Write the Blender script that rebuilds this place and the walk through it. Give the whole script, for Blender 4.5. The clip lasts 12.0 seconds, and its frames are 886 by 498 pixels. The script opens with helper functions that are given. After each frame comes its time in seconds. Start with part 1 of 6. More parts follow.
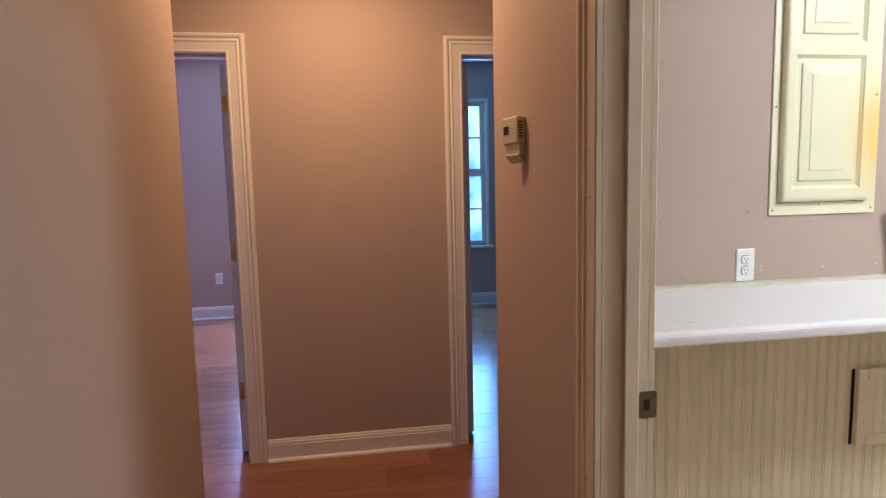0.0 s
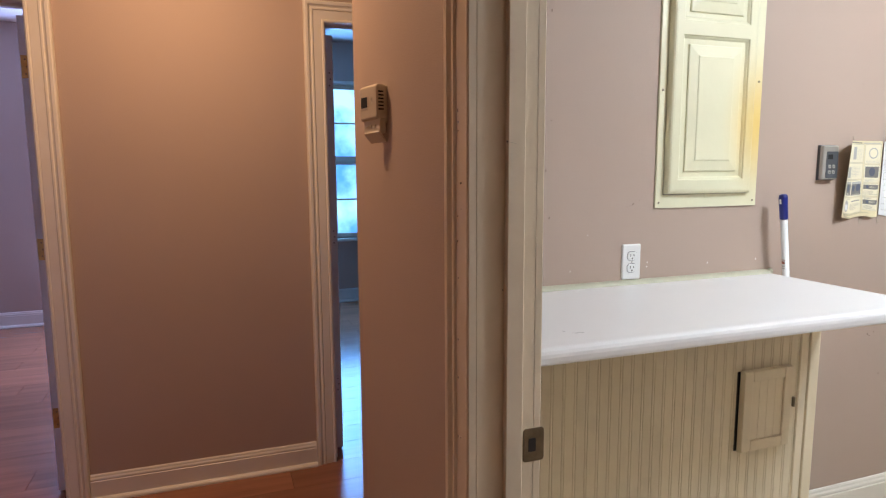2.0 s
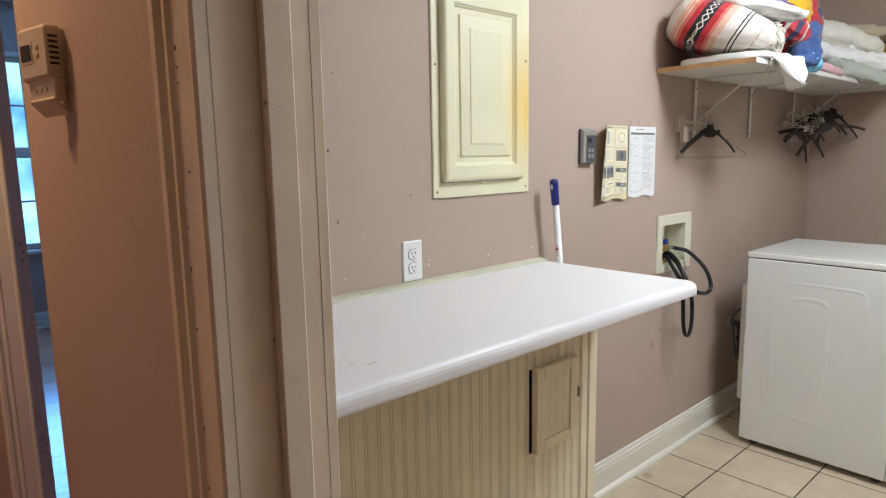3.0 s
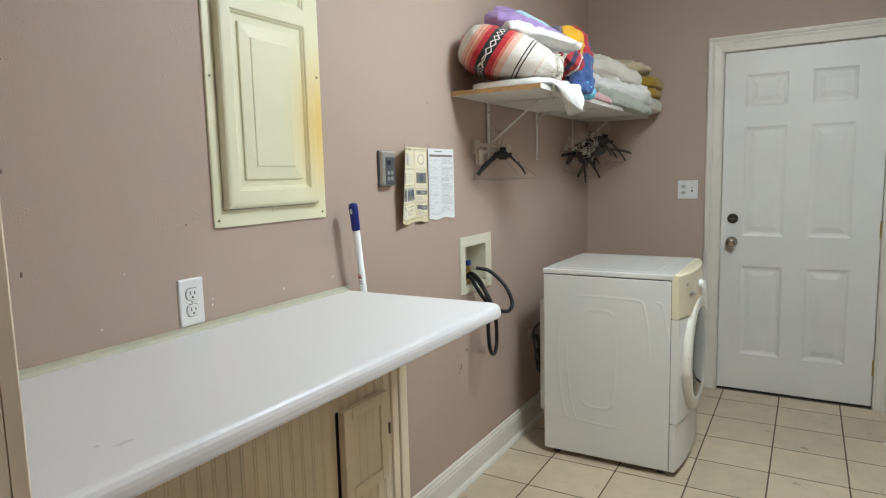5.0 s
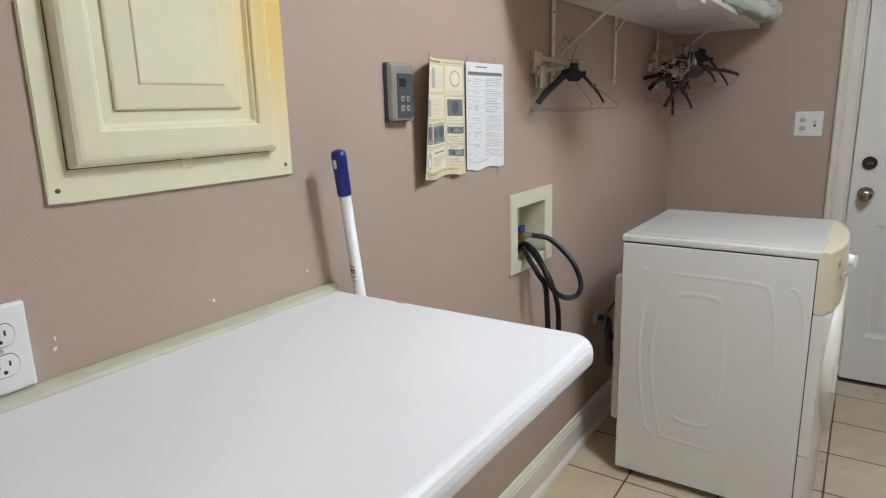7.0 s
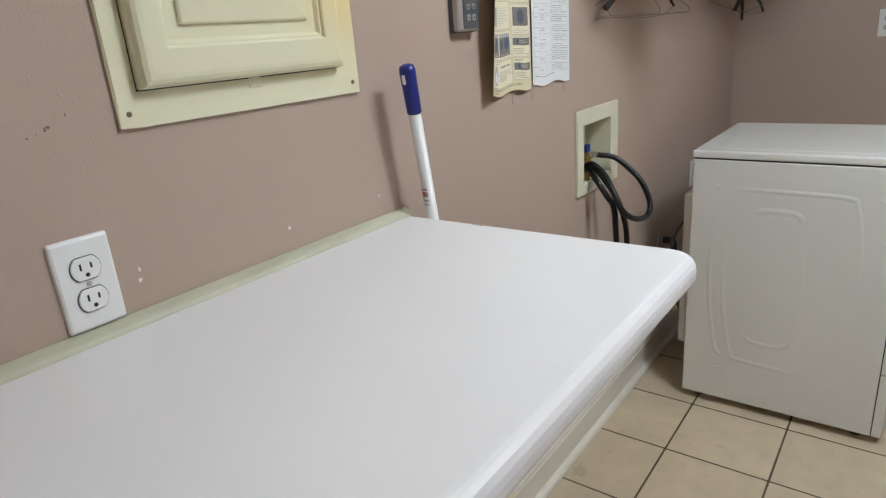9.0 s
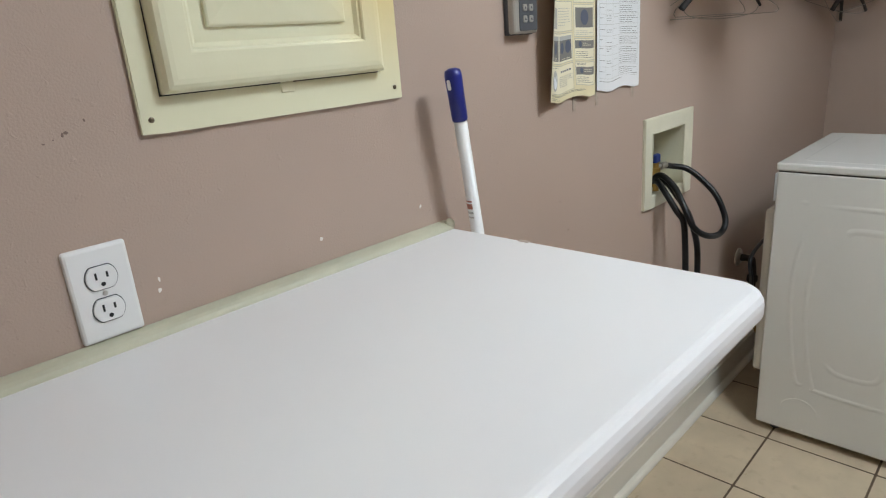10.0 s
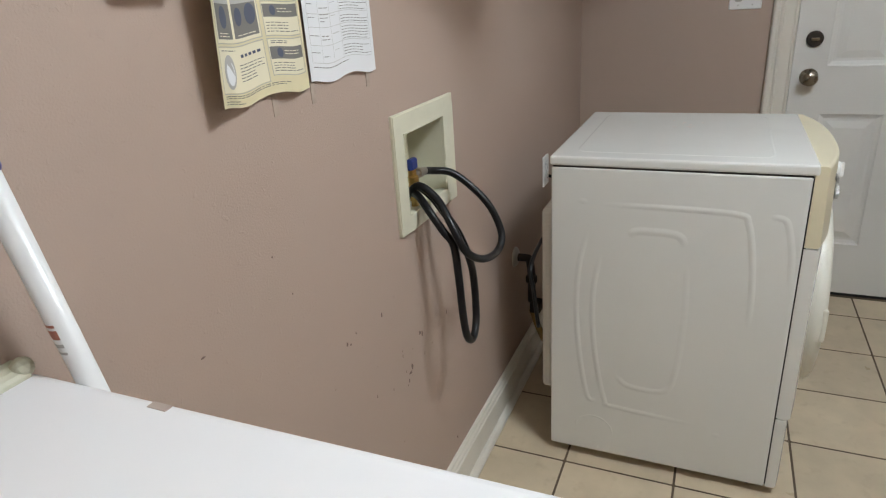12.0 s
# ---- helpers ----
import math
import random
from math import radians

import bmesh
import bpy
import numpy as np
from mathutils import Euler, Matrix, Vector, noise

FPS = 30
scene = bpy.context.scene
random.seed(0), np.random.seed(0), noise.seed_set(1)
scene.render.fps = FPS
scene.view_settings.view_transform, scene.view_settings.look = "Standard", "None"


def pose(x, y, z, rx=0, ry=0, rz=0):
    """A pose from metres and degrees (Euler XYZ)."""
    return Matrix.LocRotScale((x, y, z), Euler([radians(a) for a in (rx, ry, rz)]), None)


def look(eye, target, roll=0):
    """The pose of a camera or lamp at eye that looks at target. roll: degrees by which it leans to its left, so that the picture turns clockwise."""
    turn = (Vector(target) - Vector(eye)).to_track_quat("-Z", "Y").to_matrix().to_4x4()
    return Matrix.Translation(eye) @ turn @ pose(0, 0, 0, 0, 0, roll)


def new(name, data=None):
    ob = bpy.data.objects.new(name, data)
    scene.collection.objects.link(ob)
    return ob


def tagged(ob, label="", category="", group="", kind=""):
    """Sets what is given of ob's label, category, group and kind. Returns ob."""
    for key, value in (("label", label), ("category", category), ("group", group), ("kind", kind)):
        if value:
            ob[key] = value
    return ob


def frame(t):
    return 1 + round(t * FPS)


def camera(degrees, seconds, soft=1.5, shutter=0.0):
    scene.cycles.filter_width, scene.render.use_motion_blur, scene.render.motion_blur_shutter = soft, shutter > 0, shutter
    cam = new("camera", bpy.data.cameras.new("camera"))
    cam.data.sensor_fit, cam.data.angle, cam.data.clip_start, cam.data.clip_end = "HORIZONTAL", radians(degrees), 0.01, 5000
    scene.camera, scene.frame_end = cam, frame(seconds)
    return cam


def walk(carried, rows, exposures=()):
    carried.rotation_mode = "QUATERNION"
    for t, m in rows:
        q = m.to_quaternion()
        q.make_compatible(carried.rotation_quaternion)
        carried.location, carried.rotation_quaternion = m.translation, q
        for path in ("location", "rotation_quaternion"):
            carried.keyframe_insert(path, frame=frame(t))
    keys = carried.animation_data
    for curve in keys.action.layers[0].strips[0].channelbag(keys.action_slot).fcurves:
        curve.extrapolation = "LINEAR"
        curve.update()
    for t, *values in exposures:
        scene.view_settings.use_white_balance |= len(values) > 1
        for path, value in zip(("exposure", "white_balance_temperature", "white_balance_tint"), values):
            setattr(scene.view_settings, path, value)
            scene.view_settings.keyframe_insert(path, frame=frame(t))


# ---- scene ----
cam = camera(70.5, 12.0, 1.2)
PATH = [
    (0, (0.14, 0.226, 1.408), (0.454, 2.188, 1.179), -1.3),
    (0.5, (0.135, 0.229, 1.408), (0.47, 2.187, 1.181), -1.2),
    (1, (0.126, 0.243, 1.401), (0.514, 2.191, 1.168), -0.7),
    (1.5, (0.177, 0.349, 1.382), (0.7, 2.258, 1.094), -1.9),
    (2, (0.282, 0.529, 1.387), (0.952, 2.395, 1.124), -0.3),
    (2.5, (0.356, 0.724, 1.394), (1.376, 2.429, 1.165), -1.2),
    (3, (0.421, 0.856, 1.372), (1.75, 2.32, 1.074), -1.0),
    (3.5, (0.471, 0.872, 1.404), (2.06, 2.066, 1.181), 1.1),
    (3.7, (0.481, 0.879, 1.4), (2.124, 2.0, 1.19), 0.8),
    (5.3, (0.604, 0.961, 1.367), (2.341, 1.913, 1.092), -1.9),
    (5.5, (0.684, 1.002, 1.373), (2.443, 1.897, 1.053), -2.2),
    (6, (0.875, 1.097, 1.376), (2.672, 1.911, 1.053), -3.4),
    (6.5, (1.112, 1.257, 1.394), (2.922, 2.048, 1.085), -0.9),
    (7, (1.225, 1.333, 1.359), (2.841, 2.424, 0.916), -1.5),
    (7.2, (1.228, 1.359, 1.345), (2.701, 2.561, 0.724), -3.4),
    (8.8, (1.202, 1.422, 1.339), (2.675, 2.605, 0.682), -4.3),
    (9, (1.226, 1.42, 1.327), (2.716, 2.588, 0.685), -4.6),
    (9.5, (1.277, 1.424, 1.324), (2.711, 2.652, 0.664), -4.9),
    (10, (1.315, 1.424, 1.324), (2.659, 2.769, 0.705), -4.6),
    (10.5, (1.357, 1.407, 1.319), (2.689, 2.776, 0.727), -4.5),
    (11, (1.431, 1.428, 1.309), (2.846, 2.679, 0.653), -4.8),
    (11.5, (1.608, 1.530, 1.316), (3.202, 2.555, 0.678), -4.0),
    (12, (1.805, 1.621, 1.307), (3.491, 2.391, 0.555), -3.9),
]
EXPOSURES = [(0, 0.25, 6500, 10), (1.0, 0.25, 6500, 10), (1.5, 0.21, 6500, 9), (2.5, 0.06, 6500, 9), (3.5, 0.02, 6500, 6), (5.5, -0.20, 6500, 3), (6.5, -0.25, 6500, 5), (7.0, -0.26, 6500, 9), (9.0, -0.36, 6500, 8), (11.5, -0.34, 6450, 5), (12, -0.28, 6600, 8)]
walk(cam, [(t, look(eye, target, roll)) for t, eye, target, roll in PATH], EXPOSURES)

# ---- world and lights ----
world = bpy.data.worlds.new("sky")
scene.world = world
world.use_nodes = True
sky = world.node_tree.nodes.new("ShaderNodeTexSky")
sky.sky_type, sky.sun_disc = "NISHITA", False
sky.sun_elevation, sky.sun_rotation = radians(38), radians(343)
world.node_tree.nodes["Background"].inputs["Strength"].default_value = 0.15
world.node_tree.links.new(sky.outputs["Color"], world.node_tree.nodes["Background"].inputs["Color"])


def lamp(name, kind, m, power, color, size=0.3, size_y=None):
    data = bpy.data.lights.new(name, kind)
    data.energy, data.color = power, color
    if kind == "AREA":
        data.shape, data.size = ("DISK", size) if size_y is None else ("RECTANGLE", size)
        if size_y is not None:
            data.size_y = size_y
    ob = new(name, data)
    ob.matrix_world = m
    return ob


CEIL = 2.60
sun = lamp("sun", "SUN", look((0, 0, 10), (0.9, -3.0, 7.6)), 2.5, (1.0, 0.94, 0.86))
sun.data.angle = radians(0.5)
LAUNDRY, HALL = (2.55, 0.90), (0.13, 2.62)
lamp("laundry_lamp", "POINT", pose(*LAUNDRY, CEIL - 0.190), 30, (0.845, 0.955, 1.06)).data.shadow_soft_size = 0.19
# second lamp added at the same fixture to throw more light downwards
lamp("laundry_down_fill", "AREA", pose(*LAUNDRY, CEIL - 0.100), 30, (0.845, 0.955, 1.06), 0.56)
lamp("hall_lamp", "AREA", pose(*HALL, CEIL - 0.070), 18.5, (1.0, 0.61, 0.35), 0.24)
lamp("window_light_1", "AREA", look((1.31, 6.80, 1.45), (1.31, 0, 1.2)), 60, (0.15, 0.40, 1.0), 0.8, 1.5)
# fill lamp added to brighten room one, set at its unseen window
lamp("unseen_window_fill", "AREA", look((-0.48, 6.80, 1.45), (-1.1, 0, 1.0)), 125, (0.35, 0.45, 1.0), 0.8, 1.5)


# ---- materials ----
def material(name, color, rough=0.5, metal=0.0, vary=0.06, scale=6.0, bump=0.0, bump_scale=120.0, stain=0.0, stain_color=None, coat=0.0, piece=0.0, spec=0.5, stretch=(1, 1, 1)):
    """A procedural surface: base colour, variation at two scales, fine relief, stains, and a tint for each piece."""
    m = bpy.data.materials.new(name)
    m.use_nodes = True
    nt = m.node_tree
    n, l = nt.nodes, nt.links
    b = n["Principled BSDF"]
    b.inputs["Roughness"].default_value, b.inputs["Metallic"].default_value = rough, metal
    b.inputs["Coat Weight"].default_value = coat
    b.inputs["Specular IOR Level"].default_value = spec
    tc = n.new("ShaderNodeTexCoord")
    co = n.new("ShaderNodeVectorMath")
    co.operation = "MULTIPLY"
    co.inputs[1].default_value = stretch
    source = tc.outputs["Object"]
    if piece:
        where = n.new("ShaderNodeObjectInfo")
        shift = n.new("ShaderNodeVectorMath")
        shift.operation, shift.inputs[2].default_value = "MULTIPLY_ADD", (1, 1, 1)
        shift.inputs[1].default_value = (3.7, 2.3, 1.0)
        l.new(where.outputs["Location"], shift.inputs[0])
        l.new(source, shift.inputs[2])
        source = shift.outputs["Vector"]
    l.new(source, co.inputs[0])
    big = n.new("ShaderNodeTexNoise")
    big.inputs["Scale"].default_value, big.inputs["Detail"].default_value = scale, 5
    l.new(co.outputs["Vector"], big.inputs["Vector"])
    hsv = n.new("ShaderNodeHueSaturation")
    hsv.inputs["Color"].default_value = (*color, 1)
    rng = n.new("ShaderNodeMapRange")
    rng.inputs["To Min"].default_value, rng.inputs["To Max"].default_value = 1 - vary, 1 + vary
    rng.inputs["From Min"].default_value, rng.inputs["From Max"].default_value = 0.3, 0.7
    l.new(big.outputs["Fac"], rng.inputs["Value"])
    value = rng.outputs["Result"]
    if piece:
        info = n.new("ShaderNodeObjectInfo")
        pr = n.new("ShaderNodeMapRange")
        pr.inputs["To Min"].default_value, pr.inputs["To Max"].default_value = 1 - piece, 1 + piece
        l.new(info.outputs["Random"], pr.inputs["Value"])
        mul = n.new("ShaderNodeMath")
        mul.operation = "MULTIPLY"
        l.new(value, mul.inputs[0])
        l.new(pr.outputs["Result"], mul.inputs[1])
        value = mul.outputs[0]
    l.new(value, hsv.inputs["Value"])
    colour = hsv.outputs["Color"]
    if stain:
        st = n.new("ShaderNodeTexNoise")
        st.inputs["Scale"].default_value, st.inputs["Detail"].default_value = scale * 2.7, 8
        l.new(co.outputs["Vector"], st.inputs["Vector"])
        sr = n.new("ShaderNodeMapRange")
        sr.inputs["From Min"].default_value, sr.inputs["From Max"].default_value = 0.56, 0.74
        sr.inputs["To Max"].default_value = stain
        l.new(st.outputs["Fac"], sr.inputs["Value"])
        mx = n.new("ShaderNodeMix")
        mx.data_type = "RGBA"
        l.new(sr.outputs["Result"], mx.inputs["Factor"])
        l.new(colour, mx.inputs["A"])
        mx.inputs["B"].default_value = (*(stain_color or tuple(c * 0.5 for c in color)), 1)
        colour = mx.outputs["Result"]
    l.new(colour, b.inputs["Base Color"])
    rr = n.new("ShaderNodeMapRange")
    rr.inputs["To Min"].default_value, rr.inputs["To Max"].default_value = max(0.02, rough - 0.07), min(1, rough + 0.07)
    l.new(big.outputs["Fac"], rr.inputs["Value"])
    l.new(rr.outputs["Result"], b.inputs["Roughness"])
    if bump:
        fine = n.new("ShaderNodeTexNoise")
        fine.inputs["Scale"].default_value, fine.inputs["Detail"].default_value = bump_scale, 3
        l.new(co.outputs["Vector"], fine.inputs["Vector"])
        bp = n.new("ShaderNodeBump")
        bp.inputs["Strength"].default_value, bp.inputs["Distance"].default_value = bump, 0.002
        l.new(fine.outputs["Fac"], bp.inputs["Height"])
        l.new(bp.outputs["Normal"], b.inputs["Normal"])
    return m


def node_of(m, kind):
    return next(x for x in m.node_tree.nodes if x.type == kind)


M_PINK = material("pink_beige_wall_paint", (0.448, 0.345, 0.284), 0.62, vary=0.025, scale=1.3, bump=0.30, bump_scale=330, stain=0.05, stain_color=(0.45, 0.33, 0.3))
M_CEIL = material("white_ceiling_paint", (0.75, 0.73, 0.70), 0.8, vary=0.03, bump=0.3)
M_TRIM = material("ivory_trim_paint", (0.74, 0.70, 0.62), 0.38, vary=0.04, scale=4, bump=0.08, bump_scale=60, stain=0.12, stain_color=(0.5, 0.42, 0.33))
M_JAMB = material("worn_ivory_jamb_paint", (0.78, 0.67, 0.52), 0.42, vary=0.05, scale=5, bump=0.12, bump_scale=50, stain=0.15, stain_color=(0.50, 0.36, 0.24))
M_DOORW = material("white_door_paint", (0.76, 0.745, 0.71), 0.42, vary=0.03, scale=3, bump=0.10, bump_scale=40, stain=0.06, stain_color=(0.6, 0.55, 0.5))
M_CREAM = material("cream_cabinet_paint", (0.76, 0.74, 0.53), 0.40, vary=0.03, scale=5, bump=0.12, bump_scale=70)
M_BEAD = material("aged_ivory_beadboard_paint", (0.78, 0.685, 0.51), 0.45, vary=0.05, scale=5, bump=0.12, bump_scale=60, stain=0.12, stain_color=(0.42, 0.36, 0.26), piece=0.03)
M_LAM = material("white_laminate", (0.80, 0.79, 0.80), 0.30, vary=0.012, scale=3, bump=0.03, bump_scale=200, stain=0.03, stain_color=(0.6, 0.58, 0.58))
M_COVE = material("ivory_caulk_strip", (0.51, 0.50, 0.38), 0.5, vary=0.06, scale=20, bump=0.2, bump_scale=60, stain=0.2, stain_color=(0.5, 0.46, 0.36))
M_TILE = material("beige_ceramic_tile", (0.56, 0.46, 0.325), 0.30, vary=0.09, scale=9, bump=0.10, bump_scale=40, stain=0.3, stain_color=(0.36, 0.275, 0.185), piece=0.06)
M_GROUT = material("brown_grout", (0.115, 0.080, 0.052), 0.9, vary=0.25, scale=8, bump=0.5, bump_scale=200)
M_PLANK = material("red_brown_laminate_plank", (0.30, 0.125, 0.065), 0.22, vary=0.16, scale=7, bump=0.04, bump_scale=60, stain=0.35, stain_color=(0.19, 0.075, 0.04), piece=0.14, stretch=(0.22, 2.2, 1))
M_UNDER = material("dark_underlay", (0.05, 0.03, 0.02), 0.8)
M_WHITE = material("white_plastic", (0.80, 0.80, 0.79), 0.32, vary=0.02)
M_APPL = material("white_enamel", (0.72, 0.72, 0.69), 0.25, vary=0.02, scale=3, stain=0.04, stain_color=(0.55, 0.5, 0.42), coat=0.2)
M_BISC = material("yellowed_cream_plastic", (0.72, 0.65, 0.47), 0.38, vary=0.04, scale=8, stain=0.15, stain_color=(0.6, 0.5, 0.32))
M_RING = material("pale_ivory_plastic", (0.70, 0.68, 0.60), 0.3, vary=0.03, scale=6)
M_BOX = material("ivory_moulded_plastic", (0.70, 0.68, 0.54), 0.42, vary=0.04, scale=10, stain=0.1)
M_DARK = material("black_slot", (0.012, 0.012, 0.012), 0.6)
M_RUBBER = material("black_rubber_hose", (0.007, 0.007, 0.008), 0.34, vary=0.2, scale=30, spec=0.35)
M_BRASS = material("brass", (0.55, 0.38, 0.14), 0.35, 1.0, vary=0.15, scale=40)
M_AGED = material("aged_bronze_metal", (0.20, 0.16, 0.11), 0.4, 0.9, vary=0.2, scale=50)
M_STEEL = material("satin_nickel", (0.55, 0.53, 0.50), 0.3, 1.0, vary=0.08, scale=40)
M_KNOB = material("tarnished_nickel", (0.34, 0.30, 0.24), 0.28, 1.0, vary=0.1, scale=40)
M_SILVER = material("silver_plastic", (0.46, 0.45, 0.42), 0.38, 0.6, vary=0.05)
M_GREY = material("grey_plastic", (0.075, 0.08, 0.09), 0.45, vary=0.05)
M_LCD = material("grey_display", (0.035, 0.038, 0.034), 0.55, vary=0.03, spec=0.2)
M_BLUE = material("navy_blue_plastic", (0.012, 0.02, 0.19), 0.35, vary=0.06)
M_BLUEV = material("blue_valve_handle", (0.01, 0.03, 0.17), 0.4)
M_PIPE = material("dark_iron_pipe", (0.05, 0.04, 0.035), 0.55, 0.6, vary=0.3, scale=30, bump=0.3)
M_YELL = material("dull_brown_flex", (0.24, 0.15, 0.035), 0.5, vary=0.1)
M_WOODE = material("raw_brown_shelf_edge", (0.42, 0.24, 0.10), 0.6, vary=0.2, scale=30, bump=0.2)
M_SHELF = material("white_shelf_melamine", (0.74, 0.72, 0.68), 0.45, vary=0.03, stain=0.05)
M_BRKT = material("white_painted_steel", (0.72, 0.70, 0.67), 0.4, vary=0.05, scale=20)
M_SLATE = material("slate_grey_plastic", (0.075, 0.08, 0.09), 0.45)
M_LABEL = material("faded_red_brown_print", (0.42, 0.16, 0.11), 0.6)
M_HBLK = material("black_hanger_plastic", (0.012, 0.011, 0.011), 0.55, spec=0.3)
M_HBRN = material("dark_brown_hanger_plastic", (0.026, 0.018, 0.014), 0.55, spec=0.3)
M_WIRE = material("dull_hanger_wire", (0.25, 0.23, 0.2), 0.4, 0.8)
M_CLEAR = material("milky_hanger_plastic", (0.54, 0.49, 0.41), 0.25, vary=0.05)
M_IVORY = material("ivory_thermostat_plastic", (0.70, 0.62, 0.47), 0.45, vary=0.04, scale=12)
M_PYEL = material("yellowed_paper", (0.74, 0.66, 0.42), 0.85, vary=0.05, scale=14, bump=0.1)
M_PWHT = material("white_paper", (0.78, 0.79, 0.80), 0.85, vary=0.02)
M_INK = material("grey_print", (0.20, 0.19, 0.17), 0.8)
M_INKL = material("light_grey_print", (0.45, 0.44, 0.41), 0.8)
M_PANEL2 = material("pale_yellow_print", (0.80, 0.74, 0.55), 0.85)
M_INKB = material("grey_print", (0.10, 0.11, 0.15), 0.8)
M_CLTAPE = material("old_clear_tape", (0.49, 0.40, 0.33), 0.25, vary=0.10, scale=60)
M_TAPE = material("old_tape", (0.45, 0.36, 0.31), 0.35)
M_DIRT = material("dark_scuff", (0.20, 0.14, 0.12), 0.8)
M_CHIP = material("white_chip", (0.80, 0.77, 0.74), 0.7)
# emissive blotchy blue that stands in for the bright view outdoors
M_SKYGLOW = bpy.data.materials.new("outdoor_glow_sheet")
M_SKYGLOW.use_nodes = True
_n, _l = M_SKYGLOW.node_tree.nodes, M_SKYGLOW.node_tree.links
_tc, _nz, _rp = _n.new("ShaderNodeTexCoord"), _n.new("ShaderNodeTexNoise"), _n.new("ShaderNodeValToRGB")
_nz.inputs["Scale"].default_value, _nz.inputs["Detail"].default_value = 1.6, 4
_l.new(_tc.outputs["Object"], _nz.inputs["Vector"])
_rp.color_ramp.elements[0].position, _rp.color_ramp.elements[0].color = 0.36, (0.06, 0.24, 0.72, 1)
_rp.color_ramp.elements[1].position, _rp.color_ramp.elements[1].color = 0.60, (0.32, 0.68, 1.0, 1)
_l.new(_nz.outputs["Fac"], _rp.inputs["Fac"])
_l.new(_rp.outputs["Color"], _n["Principled BSDF"].inputs["Emission Color"])
_n["Principled BSDF"].inputs["Emission Strength"].default_value = 2.1
_n["Principled BSDF"].inputs["Base Color"].default_value = (0.05, 0.08, 0.12, 1)
M_GRASS = material("lawn", (0.06, 0.10, 0.03), 0.9, vary=0.3, scale=2)


def cloth_mat(name, color, vary=0.07, stain=0.0, stain_color=None):
    m = material(name, color, 0.92, vary=vary, scale=14, bump=0.5, bump_scale=420, stain=stain, stain_color=stain_color)
    node_of(m, "BSDF_PRINCIPLED").inputs["Sheen Weight"].default_value = 0.15
    weave = node_of(m, "BUMP")
    weave.inputs["Distance"].default_value = 0.008
    crumple = next(x for x in m.node_tree.nodes if x.type == "TEX_NOISE" and x.inputs["Scale"].default_value > 400)
    crumple.inputs["Scale"].default_value, crumple.inputs["Detail"].default_value, crumple.inputs["Distortion"].default_value = 38, 6, 1.2
    return m


C_WHITE = cloth_mat("white_cotton", (0.72, 0.71, 0.69))
C_OFFW = cloth_mat("off_white_pillowcase", (0.66, 0.63, 0.55), stain=0.2, stain_color=(0.55, 0.5, 0.4))
C_GREYG = cloth_mat("pale_grey_green_cloth", (0.42, 0.44, 0.38))
C_PURP = cloth_mat("lilac_cloth", (0.34, 0.23, 0.46))
C_LBLUE = cloth_mat("pale_aqua_cloth", (0.40, 0.60, 0.66))
C_RED = cloth_mat("red_cloth", (0.45, 0.03, 0.04))
C_YEL = cloth_mat("yellow_cloth", (0.70, 0.38, 0.02))
C_NAVY = cloth_mat("denim_blue_cloth", (0.045, 0.09, 0.24))
C_CYAN = cloth_mat("sky_blue_cloth", (0.16, 0.48, 0.66))
C_MUST = cloth_mat("mustard_cloth", (0.34, 0.22, 0.03))
C_PINK = cloth_mat("pink_cloth", (0.60, 0.36, 0.38))
C_BEIGE = cloth_mat("beige_cloth", (0.50, 0.42, 0.28))
C_PLAID = cloth_mat("dark_plaid_cloth", (0.10, 0.10, 0.14), stain=0.8, stain_color=(0.5, 0.08, 0.06))
C_MOP = cloth_mat("grey_white_mop_yarn", (0.42, 0.42, 0.44), stain=0.9, stain_color=(0.05, 0.05, 0.06))


def striped(name, bands, wobble=0.006, way=(1, 0, 0)):
    """Cloth woven in bands along the object's x axis: rows of (start in metres, colour)."""
    m = cloth_mat(name, (0.7, 0.66, 0.6))
    n, l = m.node_tree.nodes, m.node_tree.links
    b = n["Principled BSDF"]
    co = n.new("ShaderNodeTexCoord")
    sep = n.new("ShaderNodeVectorMath")
    sep.operation, sep.inputs[1].default_value = "DOT_PRODUCT", way
    l.new(co.outputs["Object"], sep.inputs[0])
    nz = n.new("ShaderNodeTexNoise")
    nz.inputs["Scale"].default_value = 60
    l.new(co.outputs["Object"], nz.inputs["Vector"])
    wob = n.new("ShaderNodeMath")
    wob.operation, wob.inputs[1].default_value = "MULTIPLY_ADD", wobble
    l.new(nz.outputs["Fac"], wob.inputs[0])
    l.new(sep.outputs["Value"], wob.inputs[2])
    lo, hi = bands[0][0], bands[-1][0] + 0.05
    rng = n.new("ShaderNodeMapRange")
    rng.inputs["From Min"].default_value, rng.inputs["From Max"].default_value = lo, hi
    l.new(wob.outputs[0], rng.inputs["Value"])
    ramp = n.new("ShaderNodeValToRGB")
    ramp.color_ramp.interpolation = "CONSTANT"
    els = ramp.color_ramp.elements
    els[0].position, els[0].color = 0, (*bands[0][1], 1)
    els[1].position, els[1].color = (bands[1][0] - lo) / (hi - lo), (*bands[1][1], 1)
    for x, c in bands[2:]:
        e = els.new((x - lo) / (hi - lo))
        e.color = (*c, 1)
    l.new(rng.outputs["Result"], ramp.inputs["Fac"])
    l.new(ramp.outputs["Color"], b.inputs["Base Color"])
    return m


